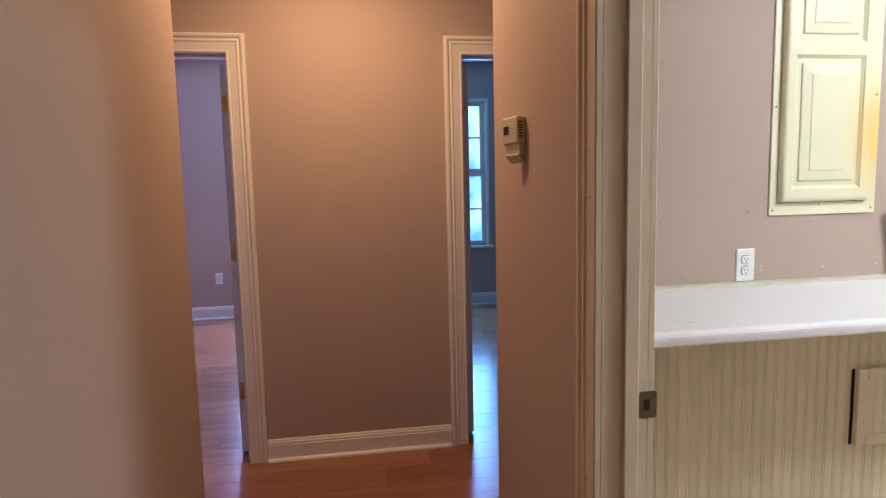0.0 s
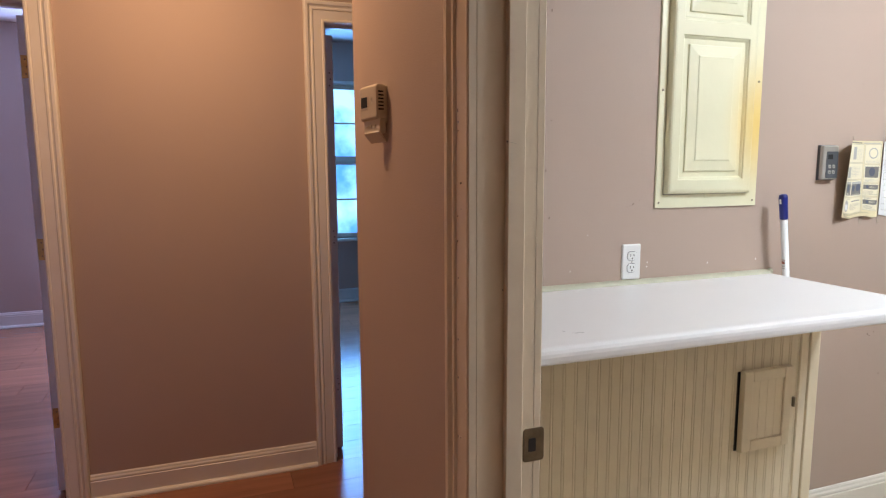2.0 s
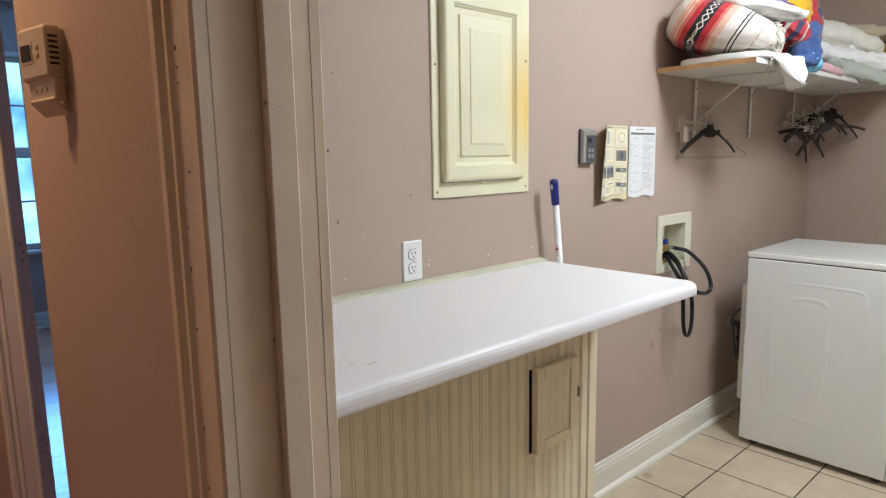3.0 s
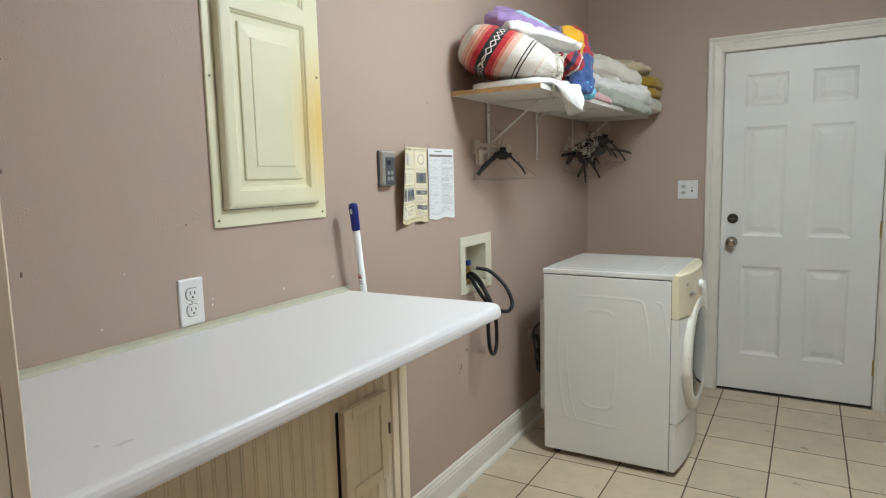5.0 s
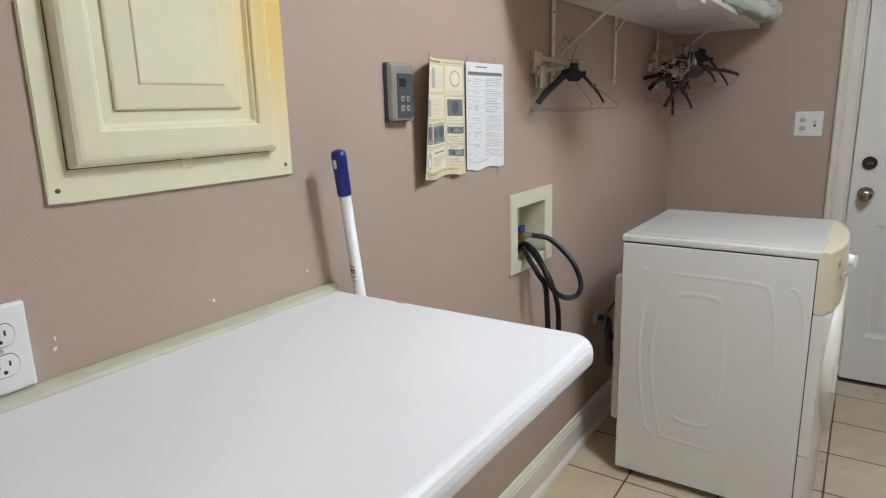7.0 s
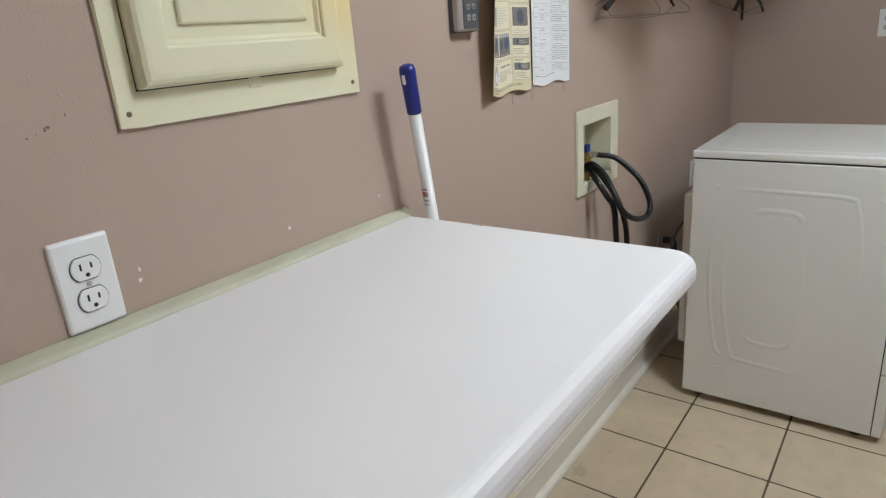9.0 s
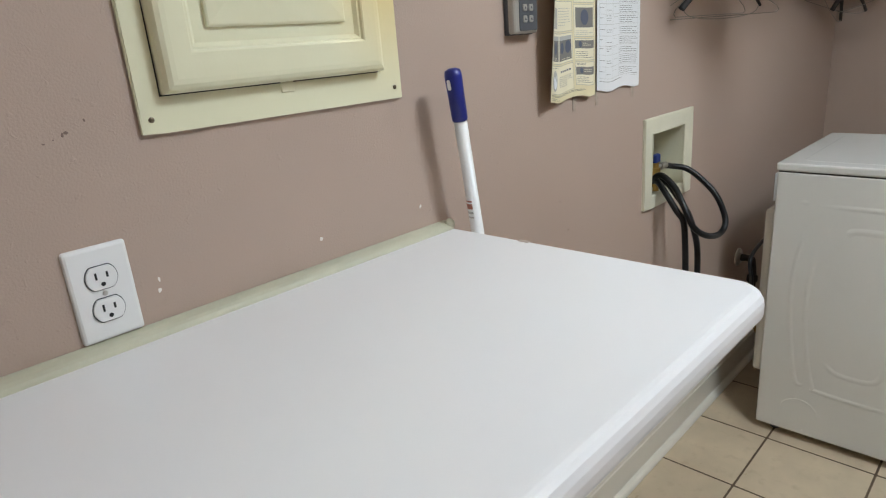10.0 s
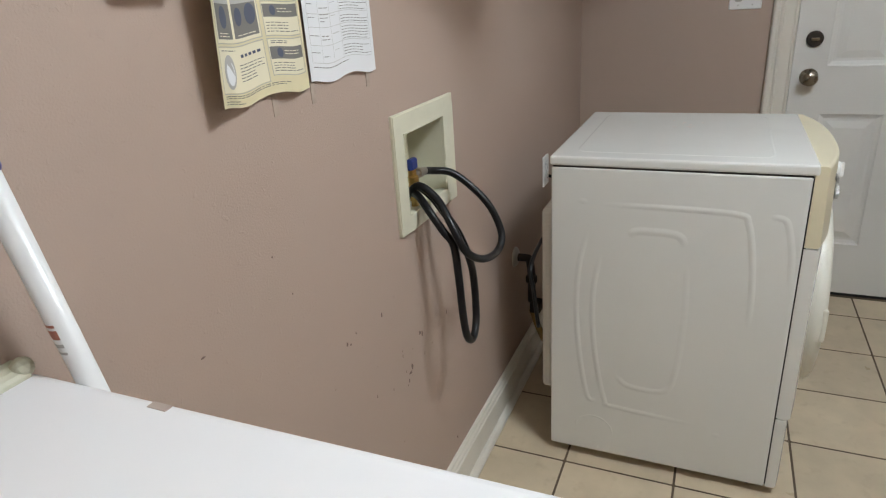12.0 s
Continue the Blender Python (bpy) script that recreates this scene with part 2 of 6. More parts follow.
def zigzag(m, way, centre, color, half=0.016, width=0.0032):
    """A woven row of small diamonds along one band of a striped cloth."""
    n, l = m.node_tree.nodes, m.node_tree.links
    b = n["Principled BSDF"]
    co = n.new("ShaderNodeTexCoord")

    def dot(v):
        d = n.new("ShaderNodeVectorMath")
        d.operation, d.inputs[1].default_value = "DOT_PRODUCT", v
        l.new(co.outputs["Object"], d.inputs[0])
        return d.outputs["Value"]

    def op(kind, a, c):
        x = n.new("ShaderNodeMath")
        x.operation = kind
        for k, v in enumerate((a, c)):
            if isinstance(v, float):
                x.inputs[k].default_value = v
            else:
                l.new(v, x.inputs[k])
        return x.outputs[0]

    away = op("ABSOLUTE", op("SUBTRACT", dot(way), centre), 0.0)
    wave = op("PINGPONG", dot((0.3, 0.8, 0.6)), half)
    line = op("LESS_THAN", op("ABSOLUTE", op("SUBTRACT", away, wave), 0.0), width)
    mix = n.new("ShaderNodeMix")
    mix.data_type = "RGBA"
    l.new(line, mix.inputs[0])
    l.new(b.inputs["Base Color"].links[0].from_socket, mix.inputs[6])
    mix.inputs[7].default_value = (*color, 1)
    l.new(mix.outputs[2], b.inputs["Base Color"])


WOOL, PEACH, CORAL, SCARLET, BLACK = (0.68, 0.64, 0.58), (0.68, 0.42, 0.32), (0.62, 0.17, 0.12), (0.48, 0.02, 0.03), (0.02, 0.018, 0.02)
ROSE = (0.5, 0.10, 0.14)
WEAVE = (0.92, 0.05, -0.36)
C_SERAPE = striped("striped_serape_wool", [
    (-0.24, WOOL), (-0.196, ROSE), (-0.191, WOOL), (-0.152, PEACH), (-0.138, CORAL), (-0.134, PEACH), (-0.124, CORAL), (-0.112, SCARLET), (-0.088, BLACK),
    (-0.044, SCARLET), (-0.022, CORAL), (-0.010, PEACH), (0.014, WOOL), (0.056, BLACK), (0.061, WOOL), (0.069, BLACK), (0.074, WOOL), (0.125, PEACH), (0.129, WOOL)], 0.005, WEAVE)
zigzag(C_SERAPE, WEAVE, -0.066, WOOL, 0.0115, 0.0026)
zigzag(C_SERAPE, WEAVE, -0.193, SCARLET, 0.006, 0.0018)


def glass():
    m = bpy.data.materials.new("window_glass")
    m.use_nodes = True
    b = m.node_tree.nodes["Principled BSDF"]
    b.inputs["Base Color"].default_value = (0.95, 0.97, 1, 1)
    b.inputs["Transmission Weight"].default_value, b.inputs["Roughness"].default_value, b.inputs["IOR"].default_value = 1, 0.0, 1.05
    return m


def add_flecks(m, scale, low, high, weight):
    """Sparse raised flecks of roller paint, added to the fine relief."""
    n, l = m.node_tree.nodes, m.node_tree.links
    bp = node_of(m, "BUMP")
    fine = bp.inputs["Height"].links[0].from_socket
    vector = fine.node.inputs["Vector"].links[0].from_socket
    nz = n.new("ShaderNodeTexNoise")
    nz.inputs["Scale"].default_value, nz.inputs["Detail"].default_value, nz.inputs["Distortion"].default_value = scale, 3, 0.8
    l.new(vector, nz.inputs["Vector"])
    rg = n.new("ShaderNodeMapRange")
    rg.inputs["From Min"].default_value, rg.inputs["From Max"].default_value = low, high
    rg.inputs["To Max"].default_value = weight
    l.new(nz.outputs["Fac"], rg.inputs["Value"])
    add = n.new("ShaderNodeMath")
    l.new(fine, add.inputs[0])
    l.new(rg.outputs["Result"], add.inputs[1])
    l.new(add.outputs[0], bp.inputs["Height"])


add_flecks(M_PINK, 85, 0.64, 0.74, 1.1)
M_GLASS = glass()
M_DOORGL = material("dark_smoked_glass", (0.03, 0.035, 0.04), 0.08, vary=0.02, coat=0.5)

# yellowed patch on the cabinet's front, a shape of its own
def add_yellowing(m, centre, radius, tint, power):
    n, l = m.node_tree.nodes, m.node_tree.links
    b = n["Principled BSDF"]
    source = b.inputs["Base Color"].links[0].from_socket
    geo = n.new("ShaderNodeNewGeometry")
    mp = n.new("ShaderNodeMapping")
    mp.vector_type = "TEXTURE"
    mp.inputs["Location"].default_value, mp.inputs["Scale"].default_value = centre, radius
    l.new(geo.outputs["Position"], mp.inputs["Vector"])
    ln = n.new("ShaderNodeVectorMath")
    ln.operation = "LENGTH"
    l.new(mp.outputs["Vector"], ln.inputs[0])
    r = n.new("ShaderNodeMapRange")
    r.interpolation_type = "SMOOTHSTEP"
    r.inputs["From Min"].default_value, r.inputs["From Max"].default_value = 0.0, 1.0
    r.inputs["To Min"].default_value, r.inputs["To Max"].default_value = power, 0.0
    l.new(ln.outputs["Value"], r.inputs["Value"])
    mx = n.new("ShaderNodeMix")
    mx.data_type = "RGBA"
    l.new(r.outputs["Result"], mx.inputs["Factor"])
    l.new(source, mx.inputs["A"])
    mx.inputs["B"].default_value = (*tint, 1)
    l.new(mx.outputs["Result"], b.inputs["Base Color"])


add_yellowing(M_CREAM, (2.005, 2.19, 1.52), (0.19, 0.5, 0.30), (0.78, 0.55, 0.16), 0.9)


# ---- mesh helpers ----
def mesh_of(name, bm, mat, smooth=False):
    me = bpy.data.meshes.new(name)
    bmesh.ops.recalc_face_normals(bm, faces=bm.faces)
    bm.to_mesh(me)
    bm.free()
    for i in mat if isinstance(mat, (list, tuple)) else [mat]:
        me.materials.append(i)
    if smooth:
        for p in me.polygons:
            p.use_smooth = True
    return me


def part(name, bm, mat, parent=None, label="", smooth=False, at=None):
    ob = new(name, mesh_of(name, bm, mat, smooth))
    if parent is not None:
        ob.parent = parent
    if at is not None:
        ob.matrix_basis = at
    if label:
        ob["label"] = label
    return ob


def thing(name, loc, label, category, group="", kind=""):
    ob = new(name)
    ob.empty_display_size = 0.1
    ob.matrix_basis = loc if isinstance(loc, Matrix) else Matrix.Translation(loc)
    return tagged(ob, label, category, group, kind)


def structure(name, bm, mat, label="", category=""):
    return tagged(part(name, bm, mat), label, category, kind="structure")


def box(bm, lo, hi, bevel=0.0, segs=2):
    r = bmesh.ops.create_cube(bm, size=1)
    vs = r["verts"]
    for v in vs:
        v.co = Vector([lo[i] + (v.co[i] + 0.5) * (hi[i] - lo[i]) for i in range(3)])
    if bevel:
        es = list({e for v in vs for e in v.link_edges})
        bmesh.ops.bevel(bm, geom=es, offset=bevel, segments=segs, affect="EDGES", profile=0.5, clamp_overlap=True)
    return bm


def cube(lo, hi, bevel=0.0, segs=2):
    return box(bmesh.new(), lo, hi, bevel, segs)


def tube(bm, pts, r, seg=10, closed=False, flat=1.0):
    """A round bar along a smooth line through pts."""
    pts = [Vector(p) for p in pts]
    rings, n = [], len(pts)
    side = None
    for i, p in enumerate(pts):
        a = pts[(i - 1) % n] if closed or i else p
        b = pts[(i + 1) % n] if closed or i < n - 1 else p
        d = (b - a).normalized()
        if side is None:
            side = d.orthogonal().normalized()
        side = (side - d * side.dot(d)).normalized()
        up = d.cross(side)
        rad = r(i / max(1, n - 1)) if callable(r) else r
        rings.append([bm.verts.new(p + rad * (math.cos(k * 2 * math.pi / seg) * side + flat * math.sin(k * 2 * math.pi / seg) * up)) for k in range(seg)])
    for i in range(n if closed else n - 1):
        a, b = rings[i], rings[(i + 1) % n]
        for k in range(seg):
            bm.faces.new((a[k], a[(k + 1) % seg], b[(k + 1) % seg], b[k]))
    if not closed:
        bm.faces.new(rings[0][::-1])
        bm.faces.new(rings[-1])
    return bm


def smooth_line(pts, steps=8):
    """Catmull-Rom through pts."""
    pts = [Vector(p) for p in pts]
    q = [2 * pts[0] - pts[1], *pts, 2 * pts[-1] - pts[-2]]
    out = []
    for i in range(1, len(q) - 2):
        p0, p1, p2, p3 = q[i - 1:i + 3]
        for k in range(steps):
            t = k / steps
            out.append(0.5 * (2 * p1 + (p2 - p0) * t + (2 * p0 - 5 * p1 + 4 * p2 - p3) * t * t + (3 * p1 - p0 - 3 * p2 + p3) * t ** 3))
    return out + [pts[-1]]


def lathe(bm, profile, m, seg=32):
    """Turns rows of (radius, height) about the z axis of m."""
    rings = []
    for r, h in profile:
        rings.append([bm.verts.new(m @ Vector((r * math.cos(k * 2 * math.pi / seg), r * math.sin(k * 2 * math.pi / seg), h))) for k in range(seg)])
    for a, b in zip(rings, rings[1:]):
        for k in range(seg):
            bm.faces.new((a[k], a[(k + 1) % seg], b[(k + 1) % seg], b[k]))
    bm.faces.new(rings[0][::-1])
    bm.faces.new(rings[-1])
    return bm


def prism(bm, profile, a, b, out, up=(0, 0, 1)):
    """Extrudes rows of (outward, upward) from a to b."""
    out, up, a, b = Vector(out), Vector(up), Vector(a), Vector(b)
    ra = [bm.verts.new(a + u * out + w * up) for u, w in profile]
    rb = [bm.verts.new(b + u * out + w * up) for u, w in profile]
    n = len(profile)
    for k in range(n):
        bm.faces.new((ra[k], ra[(k + 1) % n], rb[(k + 1) % n], rb[k]))
    bm.faces.new(ra[::-1])
    bm.faces.new(rb)
    return bm


def wall_mesh(along, a0, a1, z0, z1, t0, t1, holes=()):
    """A wall along 'x' or 'y' between thicknesses t0 and t1, with openings (a0, a1, z0, z1) cut through."""
    bm = bmesh.new()
    A = sorted({a0, a1, *[h[0] for h in holes], *[h[1] for h in holes]})
    Z = sorted({z0, z1, *[h[2] for h in holes], *[h[3] for h in holes]})
    solid = lambda i, j: 0 <= i < len(A) - 1 and 0 <= j < len(Z) - 1 and not any(
        h[0] <= (A[i] + A[i + 1]) / 2 <= h[1] and h[2] <= (Z[j] + Z[j + 1]) / 2 <= h[3] for h in holes)
    cache = {}

    def v(i, j, k):
        if (i, j, k) not in cache:
            t = (t0, t1)[k]
            cache[i, j, k] = bm.verts.new((A[i], t, Z[j]) if along == "x" else (t, A[i], Z[j]))
        return cache[i, j, k]

    for i in range(len(A) - 1):
        for j in range(len(Z) - 1):
            if not solid(i, j):
                continue
            for k in (0, 1):
                bm.faces.new((v(i, j, k), v(i + 1, j, k), v(i + 1, j + 1, k), v(i, j + 1, k)))
            for di, dj, p, q in ((-1, 0, (i, j), (i, j + 1)), (1, 0, (i + 1, j), (i + 1, j + 1)), (0, -1, (i, j), (i + 1, j)), (0, 1, (i, j + 1), (i + 1, j + 1))):
                if not solid(i + di, j + dj):
                    bm.faces.new((v(*p, 0), v(*q, 0), v(*q, 1), v(*p, 1)))
    return bm


CASING = [(0.0, 0.0), (0.0, 0.012), (0.004, 0.015), (0.010, 0.015), (0.013, 0.011), (0.018, 0.012), (0.048, 0.015), (0.052, 0.019), (0.058, 0.019),
          (0.061, 0.015), (0.066, 0.017), (0.072, 0.023), (0.082, 0.024), (0.088, 0.020), (0.090, 0.0)]
BASE = [(0, 0), (0.033, 0), (0.033, 0.007), (0.0295, 0.014), (0.023, 0.0195), (0.015, 0.021), (0.015, 0.100), (0.0115, 0.1035), (0.0135, 0.1085), (0.0125, 0.115), (0.0085, 0.121), (0.0075, 0.128), (0.004, 0.133), (0, 0.134)]


def casing(bm, along, wall, side, a0, a1, head, z0=0.0):
    """Moulded casing round three sides of an opening a0..a1 in the wall's face, which looks to 'side' (+1 or -1)."""
    path = [(a0, z0, -1, 0), (a0, head, -1, 1), (a1, head, 1, 1), (a1, z0, 1, 0)]
    rings = []
    for a, z, oa, oz in path:
        ring = []
        for u, w in CASING:
            pa, pz, pt = a + oa * u, z + oz * u, wall + side * w
            ring.append(bm.verts.new((pa, pt, pz) if along == "x" else (pt, pa, pz)))
        rings.append(ring)
    n = len(CASING)
    for r, s in zip(rings, rings[1:]):
        for k in range(n):
            bm.faces.new((r[k], r[(k + 1) % n], s[(k + 1) % n], s[k]))
    bm.faces.new(rings[0])
    bm.faces.new(rings[-1])
    return bm


def jamb(bm, along, t0, t1, a0, a1, head, stop=None):
    """Jamb boards lining an opening; stop: (from, to) across the wall, 12 mm proud."""
    def bx(a, b, z, y, s, e):
        lo, hi = ((a, s, z), (b, e, y)) if along == "x" else ((s, a, z), (e, b, y))
        box(bm, lo, hi, 0.0015, 1)
    th = 0.019
    bx(a0 - th, a0, 0, head + th, t0, t1)
    bx(a1, a1 + th, 0, head + th, t0, t1)
    bx(a0, a1, head, head + th, t0, t1)
    if stop:
        s, e = stop
        bx(a0, a0 + 0.012, 0, head - 0.012, s, e)
        bx(a1 - 0.012, a1, 0, head - 0.012, s, e)
        bx(a0, a1, head - 0.012, head, s, e)
    return bm


def rounded_rect(w, h, r, n=5):
    out = []
    for cx, cy, a in ((w / 2 - r, h / 2 - r, 0), (-w / 2 + r, h / 2 - r, 90), (-w / 2 + r, -h / 2 + r, 180), (w / 2 - r, -h / 2 + r, 270)):
        for k in range(n + 1):
            t = radians(a + 90 * k / n)
            out.append((cx + r * math.cos(t), cy + r * math.sin(t)))
    return out


def loft(bm, rings, m=Matrix(), cap=True):
    vs = [[bm.verts.new(m @ Vector(p)) for p in r] for r in rings]
    n = len(vs[0])
    for a, b in zip(vs, vs[1:]):
        for k in range(n):
            bm.faces.new((a[k], a[(k + 1) % n], b[(k + 1) % n], b[k]))
    if cap:
        bm.faces.new(vs[0][::-1])
        bm.faces.new(vs[-1])
    return bm


def slab(bm, w, h, t, r, m, edge=0.003):
    """A plate w x h with rounded corners, t thick, softened edges, standing on the xy plane of m."""
    rr = lambda d, z: [(x, y, z) for x, y in rounded_rect(w - 2 * d, h - 2 * d, max(0.0005, r - d))]
    return loft(bm, [rr(0, 0), rr(0, t - edge), rr(edge * 0.35, t - edge * 0.35), rr(edge, t)], m)


WALL_N = lambda x, z, d=0.0: pose(x, 2.20 - d, z, 90, 0, 0)      # face of the laundry's north wall, looking south
WALL_E = lambda y, z, d=0.0: pose(4.66 - d, y, z, 90, 0, -90)     # face of the laundry's east wall, looking west


# ---- the large structure ----
structure("floor_hall", cube((-2.7, -1.7, -0.06), (4.9, 7.0, -0.012)), M_UNDER, "dark underlay beneath the laminate floor", "floor")
floor_laundry = structure("floor_laundry", cube((0.728, 0.335, -0.012), (4.80, 2.20, -0.0008)), M_GROUT, "beige ceramic tile floor with brown grout", "floor")
structure("ceiling_laundry", cube((0.665, 0.335, CEIL), (4.80, 2.34, CEIL + 0.08)), M_CEIL, "plain white painted ceiling", "ceiling")
structure("ceiling_hall", wall_mesh("x", -2.7, 4.9, CEIL + 0.004, CEIL + 0.084, -1.7, 0.335), M_CEIL, "plain white painted ceiling", "ceiling")
bm = bmesh.new()
box(bm, (-2.7, 0.335, CEIL + 0.002), (0.665, 2.34, CEIL + 0.082))
box(bm, (-2.7, 2.34, CEIL + 0.002), (4.9, 7.0, CEIL + 0.082))
structure("ceiling_rooms", bm, M_CEIL, "plain white painted ceiling", "ceiling")

BOXX, BOXZ = (2.902, 3.108), (0.880, 1.058)
structure("wall_north", wall_mesh("x", 0.665, 4.80, 0, CEIL, 2.20, 2.34, [(*BOXX, *BOXZ)]), M_PINK, "pink-beige painted wall of the laundry room", "wall")
structure("wall_partition", wall_mesh("y", -1.7, 2.20, 0, CEIL, 0.665, 0.772, [(0.611, 1.459, 0, 2.049)]), M_PINK, "pink-beige painted wall beside the hall", "wall")
structure("wall_east", wall_mesh("y", 0.335, 2.20, 0, CEIL, 4.66, 4.80, [(0.555, 1.40, 0, 2.052)]), M_PINK, "pink-beige painted wall with the outer door", "wall")
structure("wall_south", wall_mesh("x", 0.772, 4.66, 0, CEIL, 0.335, 0.486), M_PINK, "pink-beige painted laundry wall", "wall")
structure("wall_hall_west", wall_mesh("y", -1.7, 2.34, 0, CEIL, -0.50, -0.355), M_PINK, "pink-beige painted hall wall", "wall")
structure("wall_corridor_south", wall_mesh("x", -2.7, -0.50, 0, CEIL, 2.20, 2.34), M_PINK, "pink-beige painted corridor wall", "wall")
structure("wall_hall_south", wall_mesh("x", -0.355, 0.665, 0, CEIL, -1.7, -1.6), M_PINK, "pink-beige painted wall closing the hall", "wall")
D1, D2, HEAD = (-1.175, -0.365), (0.755, 1.565), 2.004
structure("wall_end", wall_mesh("x", -2.7, 4.9, 0, CEIL, 3.36, 3.48, [(D1[0] - 0.02, D1[1] + 0.02, 0, HEAD + 0.02), (D2[0] - 0.02, D2[1] + 0.02, 0, HEAD + 0.02)]), M_PINK,
          "pink-beige painted wall between two doorways", "wall")
WIN, WIN1 = (0.90, 1.725, 0.66, 2.225), (-0.90, -0.06, 0.66, 2.225)
structure("wall_rooms_north", wall_mesh("x", -2.7, 4.9, 0, CEIL, 6.87, 7.0, [WIN, WIN1]), M_PINK, "painted bedroom wall with a window", "wall")
structure("wall_rooms_west", wall_mesh("y", 2.34, 6.87, 0, CEIL, -2.7, -2.56), M_PINK, "painted bedroom wall", "wall")
structure("wall_rooms_east", wall_mesh("y", 2.34, 6.87, 0, CEIL, 3.3, 3.42), M_PINK, "painted bedroom wall", "wall")
structure("wall_between_rooms", wall_mesh("y", 3.48, 6.87, 0, CEIL, 0.12, 0.24), M_PINK, "painted wall between two rooms", "wall")

# door trims
structure("door_trim_laundry", jamb(casing(casing(bmesh.new(), "y", 0.665, -1, 0.63, 1.44, 2.03), "y", 0.772, 1, 0.63, 1.44, 2.03), "y", 0.665, 0.772, 0.63, 1.44, 2.03, (0.714, 0.745)),
          M_JAMB, "worn ivory door casing and jamb with chipped paint", "door trim")
for nm, d in (("door_trim_room", D1), ("door_trim_bedroom", D2)):
    structure(nm, jamb(casing(casing(bmesh.new(), "x", 3.36, -1, *d, HEAD), "x", 3.48, 1, *d, HEAD), "x", 3.36, 3.48, *d, HEAD, (3.395, 3.435)), M_TRIM,
              "ivory moulded door casing", "door trim")
structure("door_trim_outer", jamb(casing(bmesh.new(), "y", 4.66, -1, 0.574, 1.381, 2.033), "y", 4.66, 4.80, 0.574, 1.381, 2.033, (4.712, 4.75)), M_TRIM,
          "white painted casing round the outer door", "door trim")


def baseboard(name, a, b, out, label="white moulded baseboard along the wall"):
    return structure(name, prism(bmesh.new(), BASE, a, b, out), M_TRIM, label, "baseboard")


baseboard("baseboard_north", (2.089, 2.20, 0), (4.66, 2.20, 0), (0, -1, 0))
baseboard("baseboard_east", (4.66, 2.182, 0), (4.66, 1.472, 0), (-1, 0, 0))
baseboard("baseboard_south", (0.90, 0.486, 0), (4.635, 0.486, 0), (0, 1, 0))
structure("baseboard_hall_end", prism(bmesh.new(), [(u, w * 0.84) for u, w in BASE], (D1[1] + 0.091, 3.36, 0), (D2[0] - 0.091, 3.36, 0), (0, -1, 0)), M_TRIM, "white moulded baseboard along the wall", "baseboard")
baseboard("baseboard_rooms_north", (0.24, 6.87, 0), (3.3, 6.87, 0), (0, -1, 0))
baseboard("baseboard_room_one", (-2.56, 6.87, 0), (0.12, 6.87, 0), (0, -1, 0))
baseboard("baseboard_partition", (0.665, 1.532, 0), (0.665, 2.34, 0), (-1, 0, 0))
baseboard("baseboard_hall_west", (-0.355, -1.6, 0), (-0.355, 2.34, 0), (1, 0, 0))


# ---- windows of the far rooms ----
def window(name, along, wall_in, wall_out, a0, a1, z0, z1):
    top = thing(name, (0, 0, 0), "white double-hung window with daylight behind", "window", kind="structure")
    pt = lambda a, t, z: (a, t, z) if along == "x" else (t, a, z)
    d = 1 if wall_out > wall_in else -1
    mid = (z0 + z1) / 2
    bm = bmesh.new()
    s, e = sorted((wall_in - d * 0.012, wall_out))
    for lo, hi in (((a0, z0), (a0 + 0.03, z1)), ((a1 - 0.03, z0), (a1, z1)), ((a0 + 0.03, z1 - 0.03), (a1 - 0.03, z1))):
        box(bm, pt(lo[0], s, lo[1]), pt(hi[0], e, hi[1]), 0.003, 1)
    part("window_frame", bm, M_TRIM, top)
    s, e = sorted((wall_in - d * 0.05, wall_out))
    part("window_sill", cube(pt(a0 - 0.03, s, z0 - 0.03), pt(a1 + 0.03, e, z0), 0.004, 1), M_TRIM, top)
    for k, (za, zb) in enumerate(((z0, mid), (mid, z1 - 0.03))):
        t = wall_in + d * (0.05 + 0.035 * k)
        s, e = sorted((t, t + d * 0.03))
        bm = bmesh.new()
        box(bm, pt(a0 + 0.03, s, za), pt(a0 + 0.075, e, zb), 0.003, 1)
        box(bm, pt(a1 - 0.075, s, za), pt(a1 - 0.03, e, zb), 0.003, 1)
        box(bm, pt(a0 + 0.075, s, za), pt(a1 - 0.075, e, za + 0.045), 0.003, 1)
        box(bm, pt(a0 + 0.075, s, zb - 0.04), pt(a1 - 0.075, e, zb), 0.003, 1)
        m1 = s + 0.008
        for f in (1 / 3, 2 / 3):
            x = a0 + 0.075 + f * (a1 - a0 - 0.15)
            box(bm, pt(x - 0.008, m1, za + 0.045), pt(x + 0.008, m1 + 0.012, zb - 0.04))
        z = (za + zb) / 2
        box(bm, pt(a0 + 0.075, m1, z - 0.008), pt(a1 - 0.075, m1 + 0.012, z + 0.008))
        sash = part("sash", bm, M_TRIM, top)
        pane = part("pane", cube(pt(a0 + 0.07, s + 0.012, za + 0.04), pt(a1 - 0.07, s + 0.016, zb - 0.035)), M_GLASS, sash)
        pane.visible_shadow = False
    return top


window("window_1", "x", 6.87, 7.0, *WIN)
# unseen window, added to give room one's fill lamp an opening
window("unseen_window", "x", 6.87, 7.0, *WIN1)

